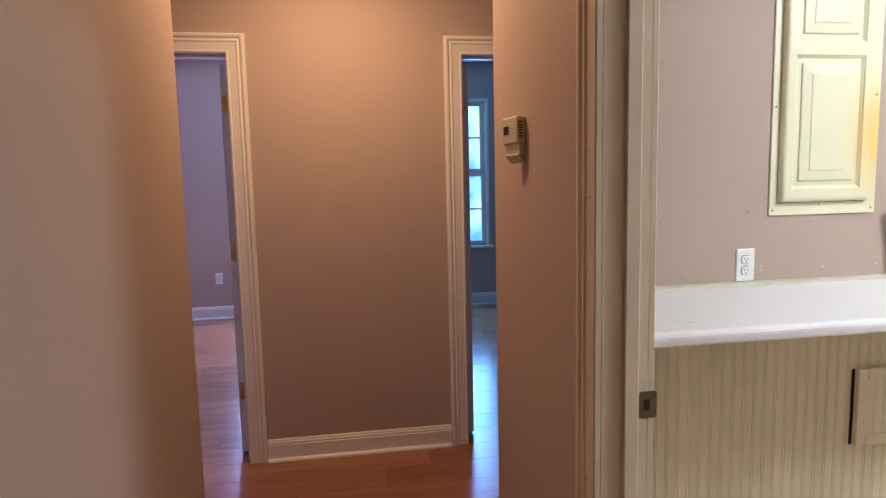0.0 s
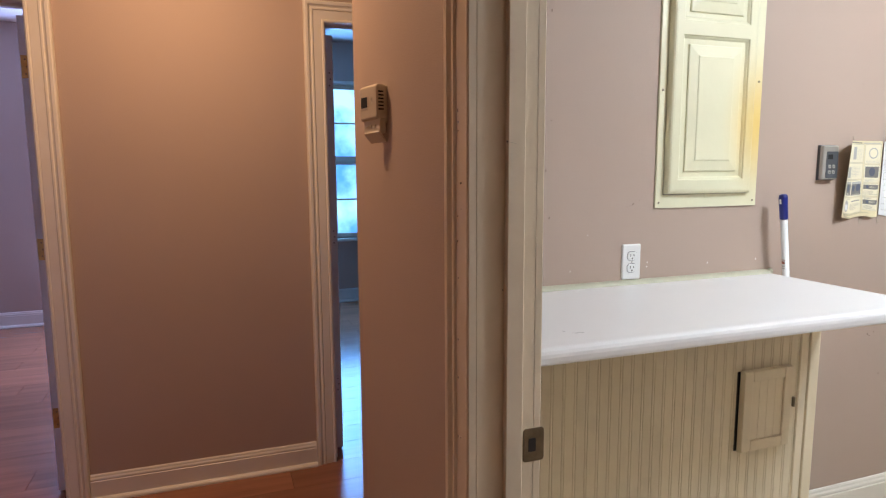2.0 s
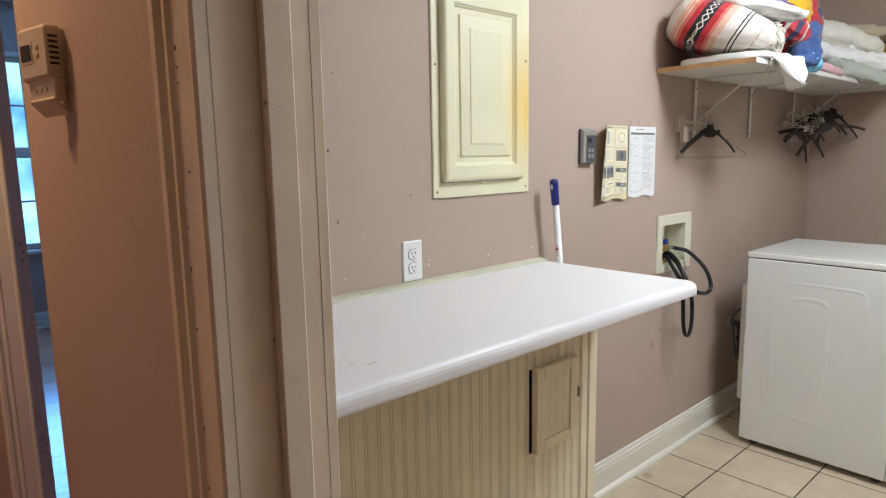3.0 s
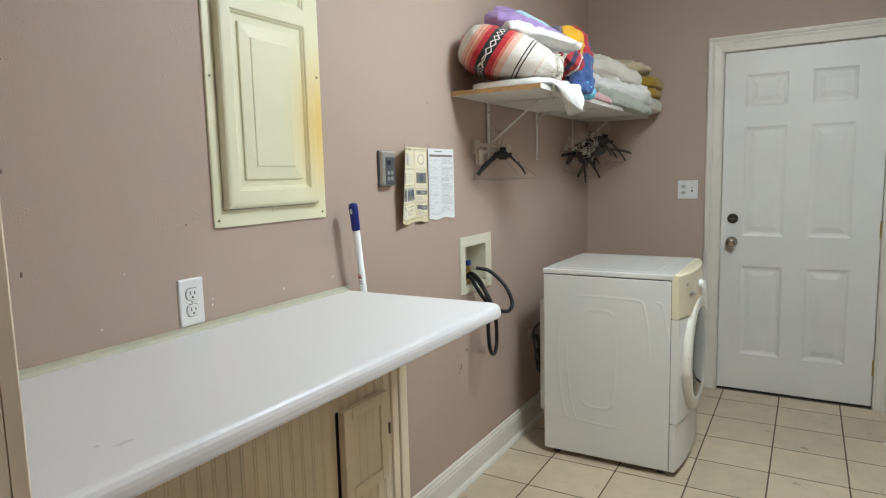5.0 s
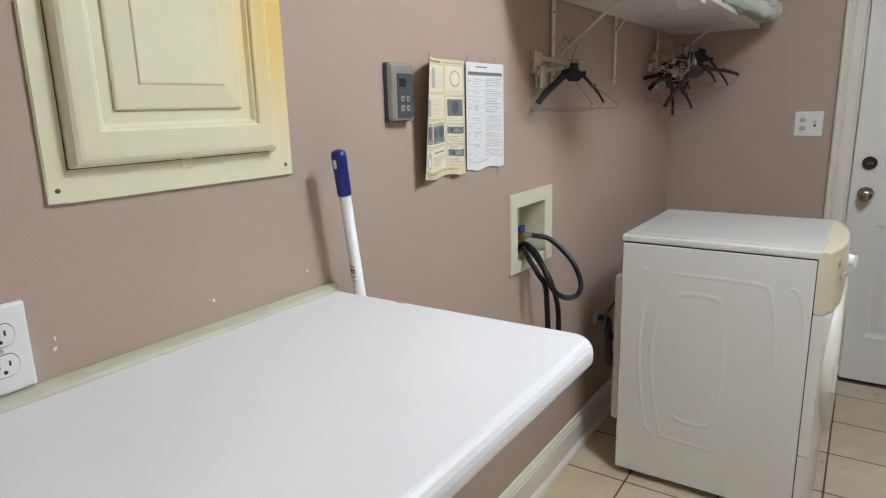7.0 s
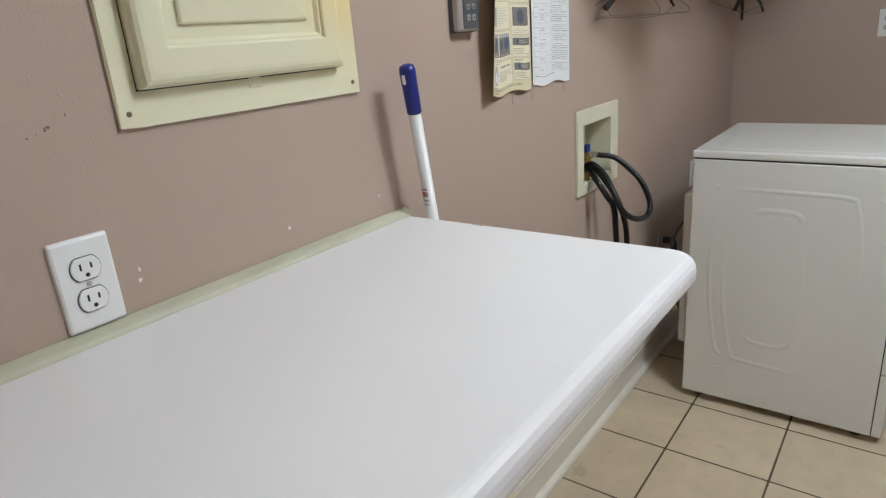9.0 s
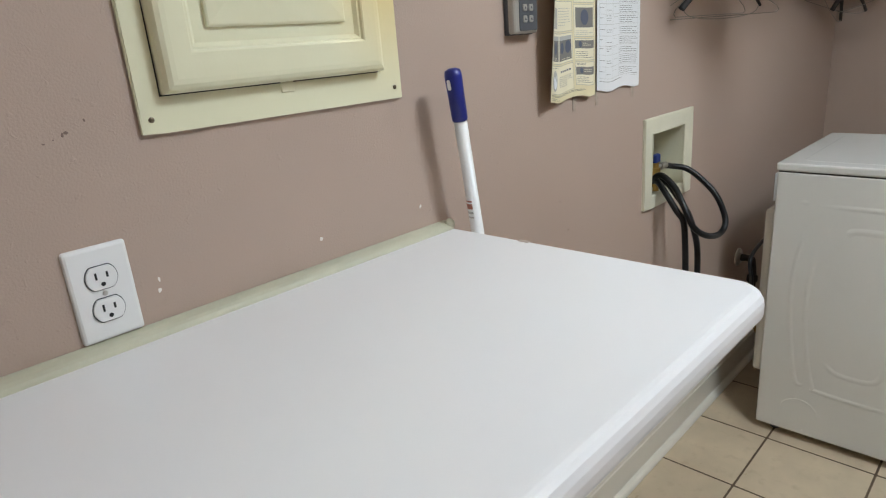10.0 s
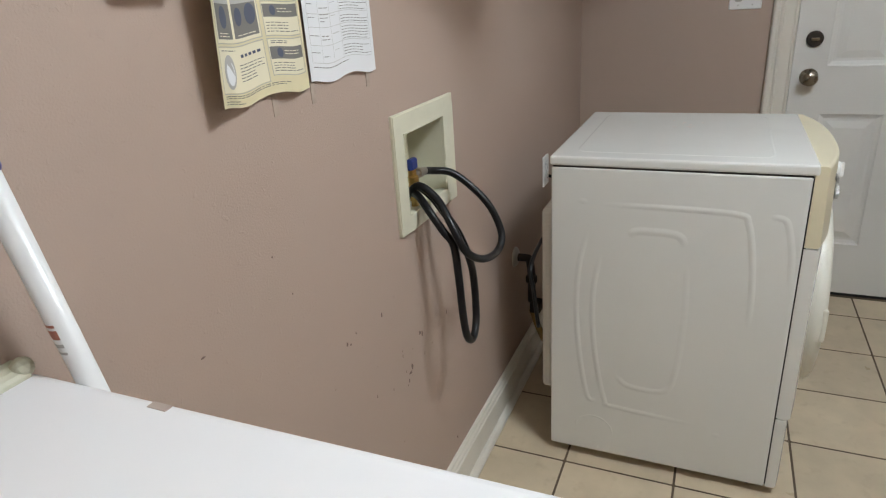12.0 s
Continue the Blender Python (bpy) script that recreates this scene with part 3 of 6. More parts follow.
# outside
structure("ground", cube((-300, -300, -0.5), (300, 300, -0.3)), M_GRASS, "green lawn around the house", "ground")
# flat glowing sheet added to make the windows look bright
sheet_bm = bmesh.new()
sheet_bm.faces.new([sheet_bm.verts.new(p) for p in ((-9, 10.5, -0.3), (12, 10.5, -0.3), (12, 10.5, 6), (-9, 10.5, 6))])
structure("backdrop", sheet_bm, M_SKYGLOW, "glowing blue sheet standing in for daylight outside the bedroom window", "backdrop")

# ---- laundry room: worktop, panelling, cabinet ----
CT, CB, CF, CX = 1.0075, 0.970, 1.645, 2.123
worktop = thing("worktop", (1.47, 1.93, CB), "white laminate worktop with a rolled front edge and rounded corner", "worktop")
outline = []
for k in range(9):
    a = radians(-90 + 90 * k / 8)
    outline.append((CX - 0.045 + 0.045 * math.cos(a), CF + 0.045 + 0.045 * math.sin(a)))
outline = [(0.777, CF)] + outline + [(CX, 2.197), (0.777, 2.197)]
skew = lambda x, y: x if x < 0.8 else x - 0.010 * (y - CF) / 0.53


def inset(pts, d):
    """The outline moved inwards by d along its free sides, round the corner too."""
    out = []
    cx, cy = CX - 0.045, CF + 0.045
    for x, y in pts:
        if x > cx and y < cy:
            v = Vector((x - cx, y - cy))
            v *= (0.045 - d) / 0.045
            out.append((cx + v.x, cy + v.y))
        else:
            out.append((x if x < 0.8 else min(x, CX - d), y if y > 2.19 else max(y, CF + d)))
    return out


rings = []
for d, z in ((0.006, CB), (0.001, CB + 0.003), (0.0, CB + 0.008), (0.0, CT - 0.020), (0.0014, CT - 0.0128), (0.0050, CT - 0.0062), (0.0100, CT - 0.0022), (0.0148, CT - 0.0005), (0.020, CT)):
    rings.append([(skew(x, y) - 1.47, y - 1.93, z - CB) for x, y in inset(outline, d)])
part("top", loft(bmesh.new(), rings), M_LAM, worktop)
bm = bmesh.new()
box(bm, (CX - 0.026 - 1.47, 2.012 - 1.93, CT - CB - 0.0006), (CX - 0.018 - 1.47, 2.032 - 1.93, CT - CB + 0.0006))
part("chip", bm, M_TAPE, worktop, "chipped brown spot at the edge")
cove = prism(bmesh.new(), [(0, 0), (0.0240, 0), (0.0232, 0.003), (0.0205, 0.0065), (0.0155, 0.0095), (0.008, 0.0118), (0, 0.0130)], (0.777, 2.1995, CT), (2.098, 2.1995, CT), (0, -1, 0))
bmesh.ops.create_icosphere(cove, subdivisions=2, radius=0.0105, matrix=Matrix.Translation((2.098, 2.186, CT + 0.0075)))
tagged(part("wall_strip", cove, M_COVE), "ivory sealing strip between worktop and wall", "sealing strip", kind="structure")

PY = 1.970
panel = thing("panelled_base", (1.44, PY, 0), "aged ivory beadboard base under the worktop", "panelling")
L = lambda x, y, z: (x - 1.44, y - PY, z)
part("backing", cube(L(0.777, PY + 0.014, 0.0), L(2.083, 2.198, CB - 0.001)), M_BEAD, panel)
PITCH, BX0 = 0.0372, 0.780
NB = 33
bead = [(-PITCH / 2 + 0.0001, 0.014), (-PITCH / 2 + 0.0001, 0.0018), (-PITCH / 2 + 0.0022, 0.0), (PITCH / 2 - 0.0100, 0.0), (PITCH / 2 - 0.0088, 0.0016), (PITCH / 2 - 0.0078, 0.0016),
        (PITCH / 2 - 0.0062, 0.0), (PITCH / 2 - 0.0030, 0.0), (PITCH / 2 - 0.0001, 0.0018), (PITCH / 2 - 0.0001, 0.014)]
bm = bmesh.new()
prism(bm, bead, (0, 0, 0.10), (0, 0, CB - 0.002), (1, 0, 0), (0, 1, 0))
board_mesh = mesh_of("board", bm, M_BEAD)
for k in range(NB):
    ob = new("board", board_mesh)
    ob.parent = panel
    ob.location = L(BX0 + PITCH * (k + 0.5), PY, 0)
XE = BX0 + PITCH * NB
part("bottom_rail", cube(L(0.778, PY - 0.012, 0.0), L(XE, PY + 0.012, 0.098), 0.003, 1), M_BEAD, panel)
bm = bmesh.new()
box(bm, L(XE + 0.001, PY - 0.004, 0.0), L(2.043, PY + 0.012, CB - 0.002), 0.003, 1)
box(bm, L(2.045, PY - 0.008, 0.0), L(2.087, PY + 0.012, CB - 0.002), 0.004, 2)
part("corner_post", bm, M_BEAD, panel)
HX0, HX1, HZ0, HZ1 = 1.763, 1.958, 0.503, 0.760
hatch = part("hatch", cube(L(HX0 + 0.02, PY - 0.016, HZ0 + 0.02), L(HX1 - 0.02, PY - 0.004, HZ1 - 0.02)), M_BEAD, panel, "small framed access hatch")
for a, b, c, d in ((HX0, HX0 + 0.034, HZ0, HZ1), (HX1 - 0.034, HX1, HZ0, HZ1), (HX0 + 0.034, HX1 - 0.034, HZ0, HZ0 + 0.034), (HX0 + 0.034, HX1 - 0.034, HZ1 - 0.034, HZ1)):
    part("hatch_rail", cube(L(a, PY - 0.026, c), L(b, PY - 0.005, d), 0.003, 2), M_BEAD, hatch)
for k in range(4):
    x = HX0 + 0.034 + (HX1 - HX0 - 0.068) * (k + 0.5) / 4
    part("hatch_slat", cube(L(x - 0.0165, PY - 0.020, HZ0 + 0.034), L(x + 0.0165, PY - 0.014, HZ1 - 0.034), 0.0015, 1), M_BEAD, hatch)
bm = bmesh.new()
box(bm, L(1.986, PY - 0.010, 0.615), L(1.992, PY - 0.0005, 0.648), 0.001, 1)
part("catch", bm, M_AGED, panel, "small dark metal catch")
part("hatch_gap", cube(L(HX0 - 0.006, PY - 0.002, HZ0 - 0.002), L(HX0 + 0.004, PY - 0.0005, HZ1 - 0.004)), M_DARK, panel, "dark gap beside the hatch")


cab = thing("wall_cabinet", (1.813, 2.20, 1.245), "cream painted wall cabinet cover, yellowed along one edge, door ajar", "cabinet")
CL = lambda x, y, z: (x - 1.813, y - 2.20, z - 1.245)
X0, X1, Z0, Z1 = 1.604, 2.0175, 1.2495, 2.16
bm = wall_mesh("x", X0, X1, Z0, Z1, 2.194, 2.1995, [(X0 + 0.028, X1 - 0.041, Z0 + 0.041, Z1 - 0.041)])
bmesh.ops.translate(bm, verts=bm.verts, vec=(-1.813, -2.20, -1.245))
bmesh.ops.bevel(bm, geom=[e for e in bm.edges if len(e.link_faces) == 2 and e.calc_face_angle() > 1.0 and all(v.co.y < -0.0055 for v in e.verts)], offset=0.0016, segments=2, affect="EDGES")
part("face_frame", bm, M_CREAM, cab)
# shadow round the door, put in as a black sheet behind the gap
part("recess", cube(CL(X0 + 0.026, 2.1965, Z0 + 0.039), CL(X1 - 0.039, 2.1995, Z1 - 0.039)), M_DARK, cab, "black sheet as shadow in the gap behind the door")
DX0, DX1, DZ0, DZ1, DY = X0 + 0.0292, X1 - 0.0422, Z0 + 0.0428, Z1 - 0.045, 2.172
door_ring = lambda d, y: [CL(DX0 + d, y, DZ0 + d), CL(DX1 - d, y, DZ0 + d), CL(DX1 - d, y, DZ1 - d), CL(DX0 + d, y, DZ1 - d)]
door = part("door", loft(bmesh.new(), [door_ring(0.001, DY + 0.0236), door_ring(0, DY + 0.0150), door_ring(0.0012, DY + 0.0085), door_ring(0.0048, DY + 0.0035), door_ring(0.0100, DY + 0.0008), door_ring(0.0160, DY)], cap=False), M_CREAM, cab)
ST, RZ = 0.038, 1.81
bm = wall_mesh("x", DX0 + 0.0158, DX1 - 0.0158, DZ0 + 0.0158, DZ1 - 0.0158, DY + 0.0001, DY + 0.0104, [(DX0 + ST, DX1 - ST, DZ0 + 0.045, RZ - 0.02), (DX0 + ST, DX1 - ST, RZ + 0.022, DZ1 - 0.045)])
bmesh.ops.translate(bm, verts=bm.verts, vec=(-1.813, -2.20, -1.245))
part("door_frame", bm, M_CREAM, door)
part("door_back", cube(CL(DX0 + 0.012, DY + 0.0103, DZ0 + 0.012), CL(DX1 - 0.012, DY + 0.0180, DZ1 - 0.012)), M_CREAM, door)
for za, zb in ((DZ0 + 0.045, RZ - 0.02), (RZ + 0.022, DZ1 - 0.045)):
    field = lambda d, y: [CL(DX0 + ST + d, y, za + d), CL(DX1 - ST - d, y, za + d), CL(DX1 - ST - d, y, zb - d), CL(DX0 + ST + d, y, zb - d)]
    part("moulding", loft(bmesh.new(), [field(-0.0005, DY + 0.0001), field(0.002, DY + 0.0016), field(0.0035, DY + 0.0048), field(0.006, DY + 0.0052), field(0.011, DY + 0.0101)], cap=False), M_CREAM, door)
    part("raised_panel", loft(bmesh.new(), [field(0.028, DY + 0.0102), field(0.0285, DY + 0.0060), field(0.031, DY + 0.0045), field(0.062, DY + 0.0012), field(0.064, DY - 0.0008), field(0.066, DY - 0.0012)]), M_CREAM, door)
for x, z in ((X0 + 0.013, Z0 + 0.016), (X1 - 0.013, Z0 + 0.016), (X0 + 0.013, 1.62), (X1 - 0.013, 1.66)):
    part("screw", lathe(bmesh.new(), [(0.0035, 0), (0.0035, 0.001), (0.002, 0.0018)], Matrix.Translation(CL(x, 2.194, z)) @ pose(0, 0, 0, 90), 10), M_AGED, cab)
part("magnet_catch", cube(CL(1.797, 2.1918, Z0 + 0.028), CL(1.819, 2.1948, Z0 + 0.0425), 0.002, 1), M_CREAM, cab)


def outlet(name, m, label, group=""):
    """Duplex socket on a moulded plate; m: the wall's face, z out of the wall."""
    top = thing(name, m, label, "electrical outlet", group)
    part("plate", slab(bmesh.new(), 0.070, 0.114, 0.006, 0.004, Matrix(), 0.004), M_WHITE, top)
    part("screw", lathe(bmesh.new(), [(0.003, 0.006), (0.003, 0.007), (0.0015, 0.0074)], Matrix(), 12), M_STEEL, top)
    for s in (1, -1):
        bm = bmesh.new()
        rr = lambda d, z: [((0.0172 - d) * math.cos(a), s * 0.0195 + max(-0.0138 + d, min(0.0138 - d, (0.0172 - d) * math.sin(a))), z) for a in [radians(k * 10) for k in range(36)]]
        loft(bm, [rr(-0.0012, 0.0058), rr(-0.0012, 0.0063)])
        part("gap", bm, M_GREY, top)
        bm = bmesh.new()
        loft(bm, [rr(0, 0.006), rr(0, 0.0082), rr(0.0008, 0.009)])
        sock = part("socket", bm, M_WHITE, top)
        for x, h in ((-0.0062, 0.0085), (0.0062, 0.0068)):
            part("slot", cube((x - 0.0012, s * 0.0195 + 0.003 - h / 2, 0.0086), (x + 0.0012, s * 0.0195 + 0.003 + h / 2, 0.0093)), M_DARK, sock)
        part("ground_hole", lathe(bmesh.new(), [(0.0026, 0.0086), (0.0026, 0.0093)], Matrix.Translation((0, s * 0.0195 - 0.0075, 0)), 12), M_DARK, sock)
    return top


outlet("outlet", WALL_N(1.522, 1.0785), "white duplex electrical outlet above the worktop")
outlet("outlet", WALL_N(4.035, 0.675), "white electrical outlet behind the dryer")
outlet("outlet", pose(-1.13, 6.87, 0.42, 90), "white electrical outlet low on the bedroom wall")

# keypad
pad = thing("wall_keypad", WALL_N(2.3385, 1.3915), "silver wall keypad with a small dark display and four buttons", "keypad")
part("back_plate", slab(bmesh.new(), 0.078, 0.124, 0.010, 0.004, Matrix(), 0.002), M_GREY, pad)
part("housing", slab(bmesh.new(), 0.076, 0.120, 0.013, 0.006, pose(0, 0, 0.010), 0.005), M_SILVER, pad)
part("face", slab(bmesh.new(), 0.056, 0.094, 0.0015, 0.004, pose(0.006, -0.008, 0.0228), 0.001), M_SLATE, pad)
part("display", slab(bmesh.new(), 0.022, 0.017, 0.001, 0.001, pose(-0.004, 0.020, 0.0243), 0.0005), M_DARK, pad)
for x in (-0.006, 0.013):
    for y in (-0.014, -0.034):
        b3 = part("button", slab(bmesh.new(), 0.0125, 0.0125, 0.002, 0.003, pose(x, y, 0.0242), 0.001), M_SILVER, pad)
        bm = bmesh.new()
        vs = [bm.verts.new((x + a, y + b, 0.0264)) for a, b in ((-0.003, -0.002), (0.003, -0.002), (0, 0.003))]
        bm.faces.new(vs)
        part("arrow", bm, M_GREY, b3)

# papers taped to the wall
def sheet_point(u, v, w, h, curl):
    """Where a point of a hanging sheet lies: u from its free edge, v from its foot."""
    lift = curl * max(0, 1 - u * 1.8) ** 2 * (0.55 + 0.45 * v) + 0.012 * (1 - v) ** 3 * math.sin(math.pi * min(1.0, max(0.0, (u - 0.42) / 0.56))) ** 2 * (1 if curl > 0.01 else 0.3)
    return Vector(((u - 0.5) * w - 0.10 * lift, -0.0025 - lift, (v - 0.5) * h + 0.004 * math.cos(u * 10.5) * (1 - v) ** 2))


def sheet(bm, u0, u1, v0, v1, w, h, curl, off, nu, nv):
    g = [[bm.verts.new(sheet_point(u0 + (u1 - u0) * i / nu, v0 + (v1 - v0) * j / nv, w, h, curl) + Vector((0, -off, 0))) for j in range(nv + 1)] for i in range(nu + 1)]
    for i in range(nu):
        for j in range(nv):
            bm.faces.new((g[i][j], g[i + 1][j], g[i + 1][j + 1], g[i][j + 1]))
    return bm


def paper(name, x, z, w, h, curl, mat, label):
    top = thing(name, (x, 2.20, z), label, "paper")
    part("page", sheet(bmesh.new(), 0, 1, 0, 1, w, h, curl, 0, 24, 24), mat, top, smooth=True)
    return lambda nm, u0, u1, v0, v1, m, off=0.0007: part(nm, sheet(bmesh.new(), u0, u1, v0, v1, w, h, curl, off, max(2, int((u1 - u0) * 24)), max(1, int((v1 - v0) * 24))), m, top, smooth=True)


ad = paper("instruction_sheet", 2.513, 1.330, 0.216, 0.279, 0.050, M_PYEL, "yellowed printed instruction sheet curling off the wall")


def print_lines(top, u0, u1, vs, w, h, curl, mat, seed, tall=0.0045, off=0.0003):
    """Unreadable lines of print as rows of short word-long bars, one mesh for a block."""
    rng = random.Random(seed)
    bm = bmesh.new()
    for v in vs:
        u, end = u0, u1 - rng.choice((0, 0, 0.02, 0.08)) * (u1 - u0) * 4
        while u < end - 0.01:
            stop = min(end, u + rng.uniform(0.02, 0.07))
            sheet(bm, u, stop, v, v + tall, w, h, curl, off, 2, 1)
            u = stop + 0.011
    return part("print_lines", bm, mat, top, smooth=True)


def outline_box(top, u0, u1, v0, v1, w, h, curl, mat, t=0.0035, off=0.0003):
    """A thin ruled box on the sheet."""
    bm = bmesh.new()
    k = t * h / w
    for a, b, c, d in ((u0, u1, v0, v0 + t), (u0, u1, v1 - t, v1), (u0, u0 + k, v0 + t, v1 - t), (u1 - k, u1, v0 + t, v1 - t)):
        sheet(bm, a, b, c, d, w, h, curl, off, max(1, int((b - a) * 24)), max(1, int((d - c) * 24)))
    return part("ruled_box", bm, mat, top, smooth=True)


def disc(top, u, v, r, w, h, curl, mat, off=0.0009, squash=1.0):
    bm = bmesh.new()
    bm.faces.new([bm.verts.new(sheet_point(u + squash * r / w * math.cos(a), v + r / h * math.sin(a), w, h, curl) + Vector((0, -off, 0))) for a in [k * math.pi / 10 for k in range(20)]])
    return part("dial", bm, mat, top)


sheet_top = scene.objects["instruction_sheet"]
YS = (0.216, 0.279, 0.050)
ad("heading", 0.06, 0.50, 0.966, 0.980, M_INK, 0.0003)
ad("heading", 0.54, 0.94, 0.966, 0.976, M_INKL, 0.0003)
for c0, c1, rows in ((0.03, 0.56, ((0.72, 0.955), (0.50, 0.71), (0.275, 0.49), (0.06, 0.265))), (0.59, 0.975, ((0.70, 0.955), (0.45, 0.69), (0.275, 0.44), (0.085, 0.265)))):
    for v0, v1 in rows:
        ad("cell", c0 + 0.008, c1 - 0.008, v0 + 0.006, v1 - 0.006, M_PANEL2, 0.00015)
        outline_box(sheet_top, c0, c1, v0, v1, *YS, M_INKL)
for u0, u1, v0, v1, m in ((0.05, 0.25, 0.295, 0.440, M_INK), (0.28, 0.54, 0.295, 0.440, M_INK), (0.05, 0.25, 0.440, 0.470, M_INKL), (0.28, 0.54, 0.440, 0.470, M_INKL), (0.62, 0.95, 0.52, 0.665, M_INK),
                          (0.60, 0.965, 0.365, 0.425, M_INK), (0.60, 0.965, 0.165, 0.225, M_INK), (0.24, 0.36, 0.76, 0.92, M_INKL), (0.05, 0.20, 0.52, 0.66, M_INKL)):
    ad("print_block", u0, u1, v0, v1, m, 0.0005)
for u, v, r, mt, q1 in ((0.785, 0.595, 0.016, M_INKB, 1), (0.15, 0.385, 0.013, M_INKB, 0.8), (0.345, 0.385, 0.011, M_INKB, 0.8), (0.475, 0.390, 0.013, M_INKB, 0.9), (0.69, 0.395, 0.0065, M_INKB, 1), (0.69, 0.195, 0.0065, M_INKB, 1),
                       (0.145, 0.155, 0.021, M_INKL, 0.75), (0.15, 0.15, 0.015, M_PWHT, 0.75), (0.155, 0.145, 0.009, M_INKL, 0.8), (0.79, 0.84, 0.020, M_INKL, 1.2), (0.79, 0.84, 0.016, M_PANEL2, 1.2), (0.80, 0.82, 0.006, M_INKL, 1.5)):
    disc(sheet_top, u, v, r, *YS, mt, 0.0009 if mt is not M_PWHT and mt is not M_PANEL2 else 0.0011, q1)
rows_of = lambda v0, n, step: [v0 + step * k for k in range(n)]
for k, (u0, u1, v0, n, step, mt) in enumerate(((0.24, 0.52, 0.545, 7, 0.019, M_INKL), (0.28, 0.54, 0.110, 6, 0.014, M_INK), (0.61, 0.95, 0.295, 4, 0.014, M_INK), (0.61, 0.95, 0.105, 4, 0.013, M_INK), (0.62, 0.95, 0.465, 3, 0.014, M_INKL),
                                               (0.74, 0.92, 0.388, 2, 0.014, M_PANEL2), (0.74, 0.92, 0.188, 2, 0.014, M_PANEL2), (0.04, 0.74, 0.040, 2, 0.009, M_INK), (0.04, 0.30, 0.014, 2, 0.011, M_INK), (0.62, 0.80, 0.240, 2, 0.009, M_INK),
                                               (0.38, 0.54, 0.76, 7, 0.020, M_INKL), (0.62, 0.95, 0.72, 2, 0.014, M_INKL), (0.08, 0.22, 0.305, 2, 0.012, M_PANEL2), (0.32, 0.52, 0.305, 1, 0.012, M_PANEL2), (0.06, 0.25, 0.245, 1, 0.01, M_INK))):
    print_lines(sheet_top, u0, u1, rows_of(v0, n, step), *YS, mt, 40 + k, 0.0038, 0.0007)
for k in range(5):
    ad("text_dot", 0.31 + 0.045 * k, 0.34 + 0.045 * k, 0.213, 0.226, M_INKB, 0.0006)

ad = paper("notice_sheet", 2.727, 1.330, 0.205, 0.276, 0.004, M_PWHT, "white printed table sheet taped to the wall")
notice = scene.objects["notice_sheet"]
WS = (0.205, 0.276, 0.004)
ad("heading", 0.25, 0.55, 0.955, 0.966, M_INK, 0.0003)
ad("heading_bar", 0.05, 0.95, 0.885, 0.915, M_INK, 0.0003)
outline_box(notice, 0.05, 0.95, 0.10, 0.885, *WS, M_INKL, 0.0022)
for k, v in enumerate((0.195, 0.29, 0.36, 0.44, 0.53, 0.61, 0.69, 0.78)):
    ad("rule", 0.05, 0.95, v, v + 0.0022, M_INKL, 0.0003)
for k, u in enumerate((0.20, 0.36, 0.50)):
    ad("rule", u, u + 0.003, 0.10, 0.885, M_INKL, 0.0003)
for k, (v0, n) in enumerate(((0.115, 4), (0.205, 5), (0.30, 3), (0.37, 4), (0.45, 4), (0.54, 4), (0.62, 4), (0.70, 4), (0.79, 5))):
    print_lines(notice, 0.515, 0.94, rows_of(v0, n, 0.0165), *WS, M_INK, 70 + k, 0.0038)
    print_lines(notice, 0.06, 0.18, [v0 + 0.04], *WS, M_INK, 90 + k, 0.0038)
    print_lines(notice, 0.22, 0.34, rows_of(v0 + 0.02, 1 + k % 3, 0.018), *WS, M_INK, 110 + k, 0.0038)
    print_lines(notice, 0.38, 0.48, [v0 + 0.045], *WS, M_INKL, 130 + k, 0.0038)
print_lines(notice, 0.06, 0.60, [0.075], *WS, M_INK, 150, 0.005)
for x, z, s in ((2.475, 1.468, 1), (2.642, 1.472, 1), (2.71, 1.470, 0), (2.785, 1.468, 0), (2.535, 1.178, 1), (2.630, 1.180, 1), (2.80, 1.180, 0)):
    tagged(part("tape_strip", cube((x - 0.006, 2.1985, z - 0.017), (x + 0.006, 2.1996, z + 0.017)), M_CLTAPE), "strip of old clear tape on the wall", "tape", "tape strips")

# mop leaning in the corner behind the worktop's end
mop = thing("mop", (2.262, 2.110, 0.0), "white mop pole with navy grip and grey shaggy head", "mop")
A, B = Vector((0.0, 0.042, 0.05)), Vector((2.087 - 2.262, 2.143 - 2.110, 1.286))
ax = (B - A).normalized()
q = Matrix.Translation(A) @ ax.to_track_quat("Z", "Y").to_matrix().to_4x4()
LN = (B - A).length
part("pole", lathe(bmesh.new(), [(0.011, 0.03), (0.011, 0.1), (0.0113, 0.6), (0.0113, LN - 0.080)], q, 24), M_WHITE, mop, smooth=True)
bm = lathe(bmesh.new(), [(0.0125, LN - 0.086), (0.0134, LN - 0.083), (0.0138, LN - 0.045), (0.0146, LN - 0.012), (0.0128, LN - 0.003), (0.006, LN)], q, 24)
grip = part("grip", bm, M_BLUE, mop, smooth=True)
for s in (-1, 1):
    part("hang_hole", slab(bmesh.new(), 0.007, 0.017, 0.001, 0.003, q @ pose(0, 0, LN - 0.024) @ pose(0, s * 0.0135, 0, 90 * -s, 0, 0), 0.0003), M_WHITE, grip)
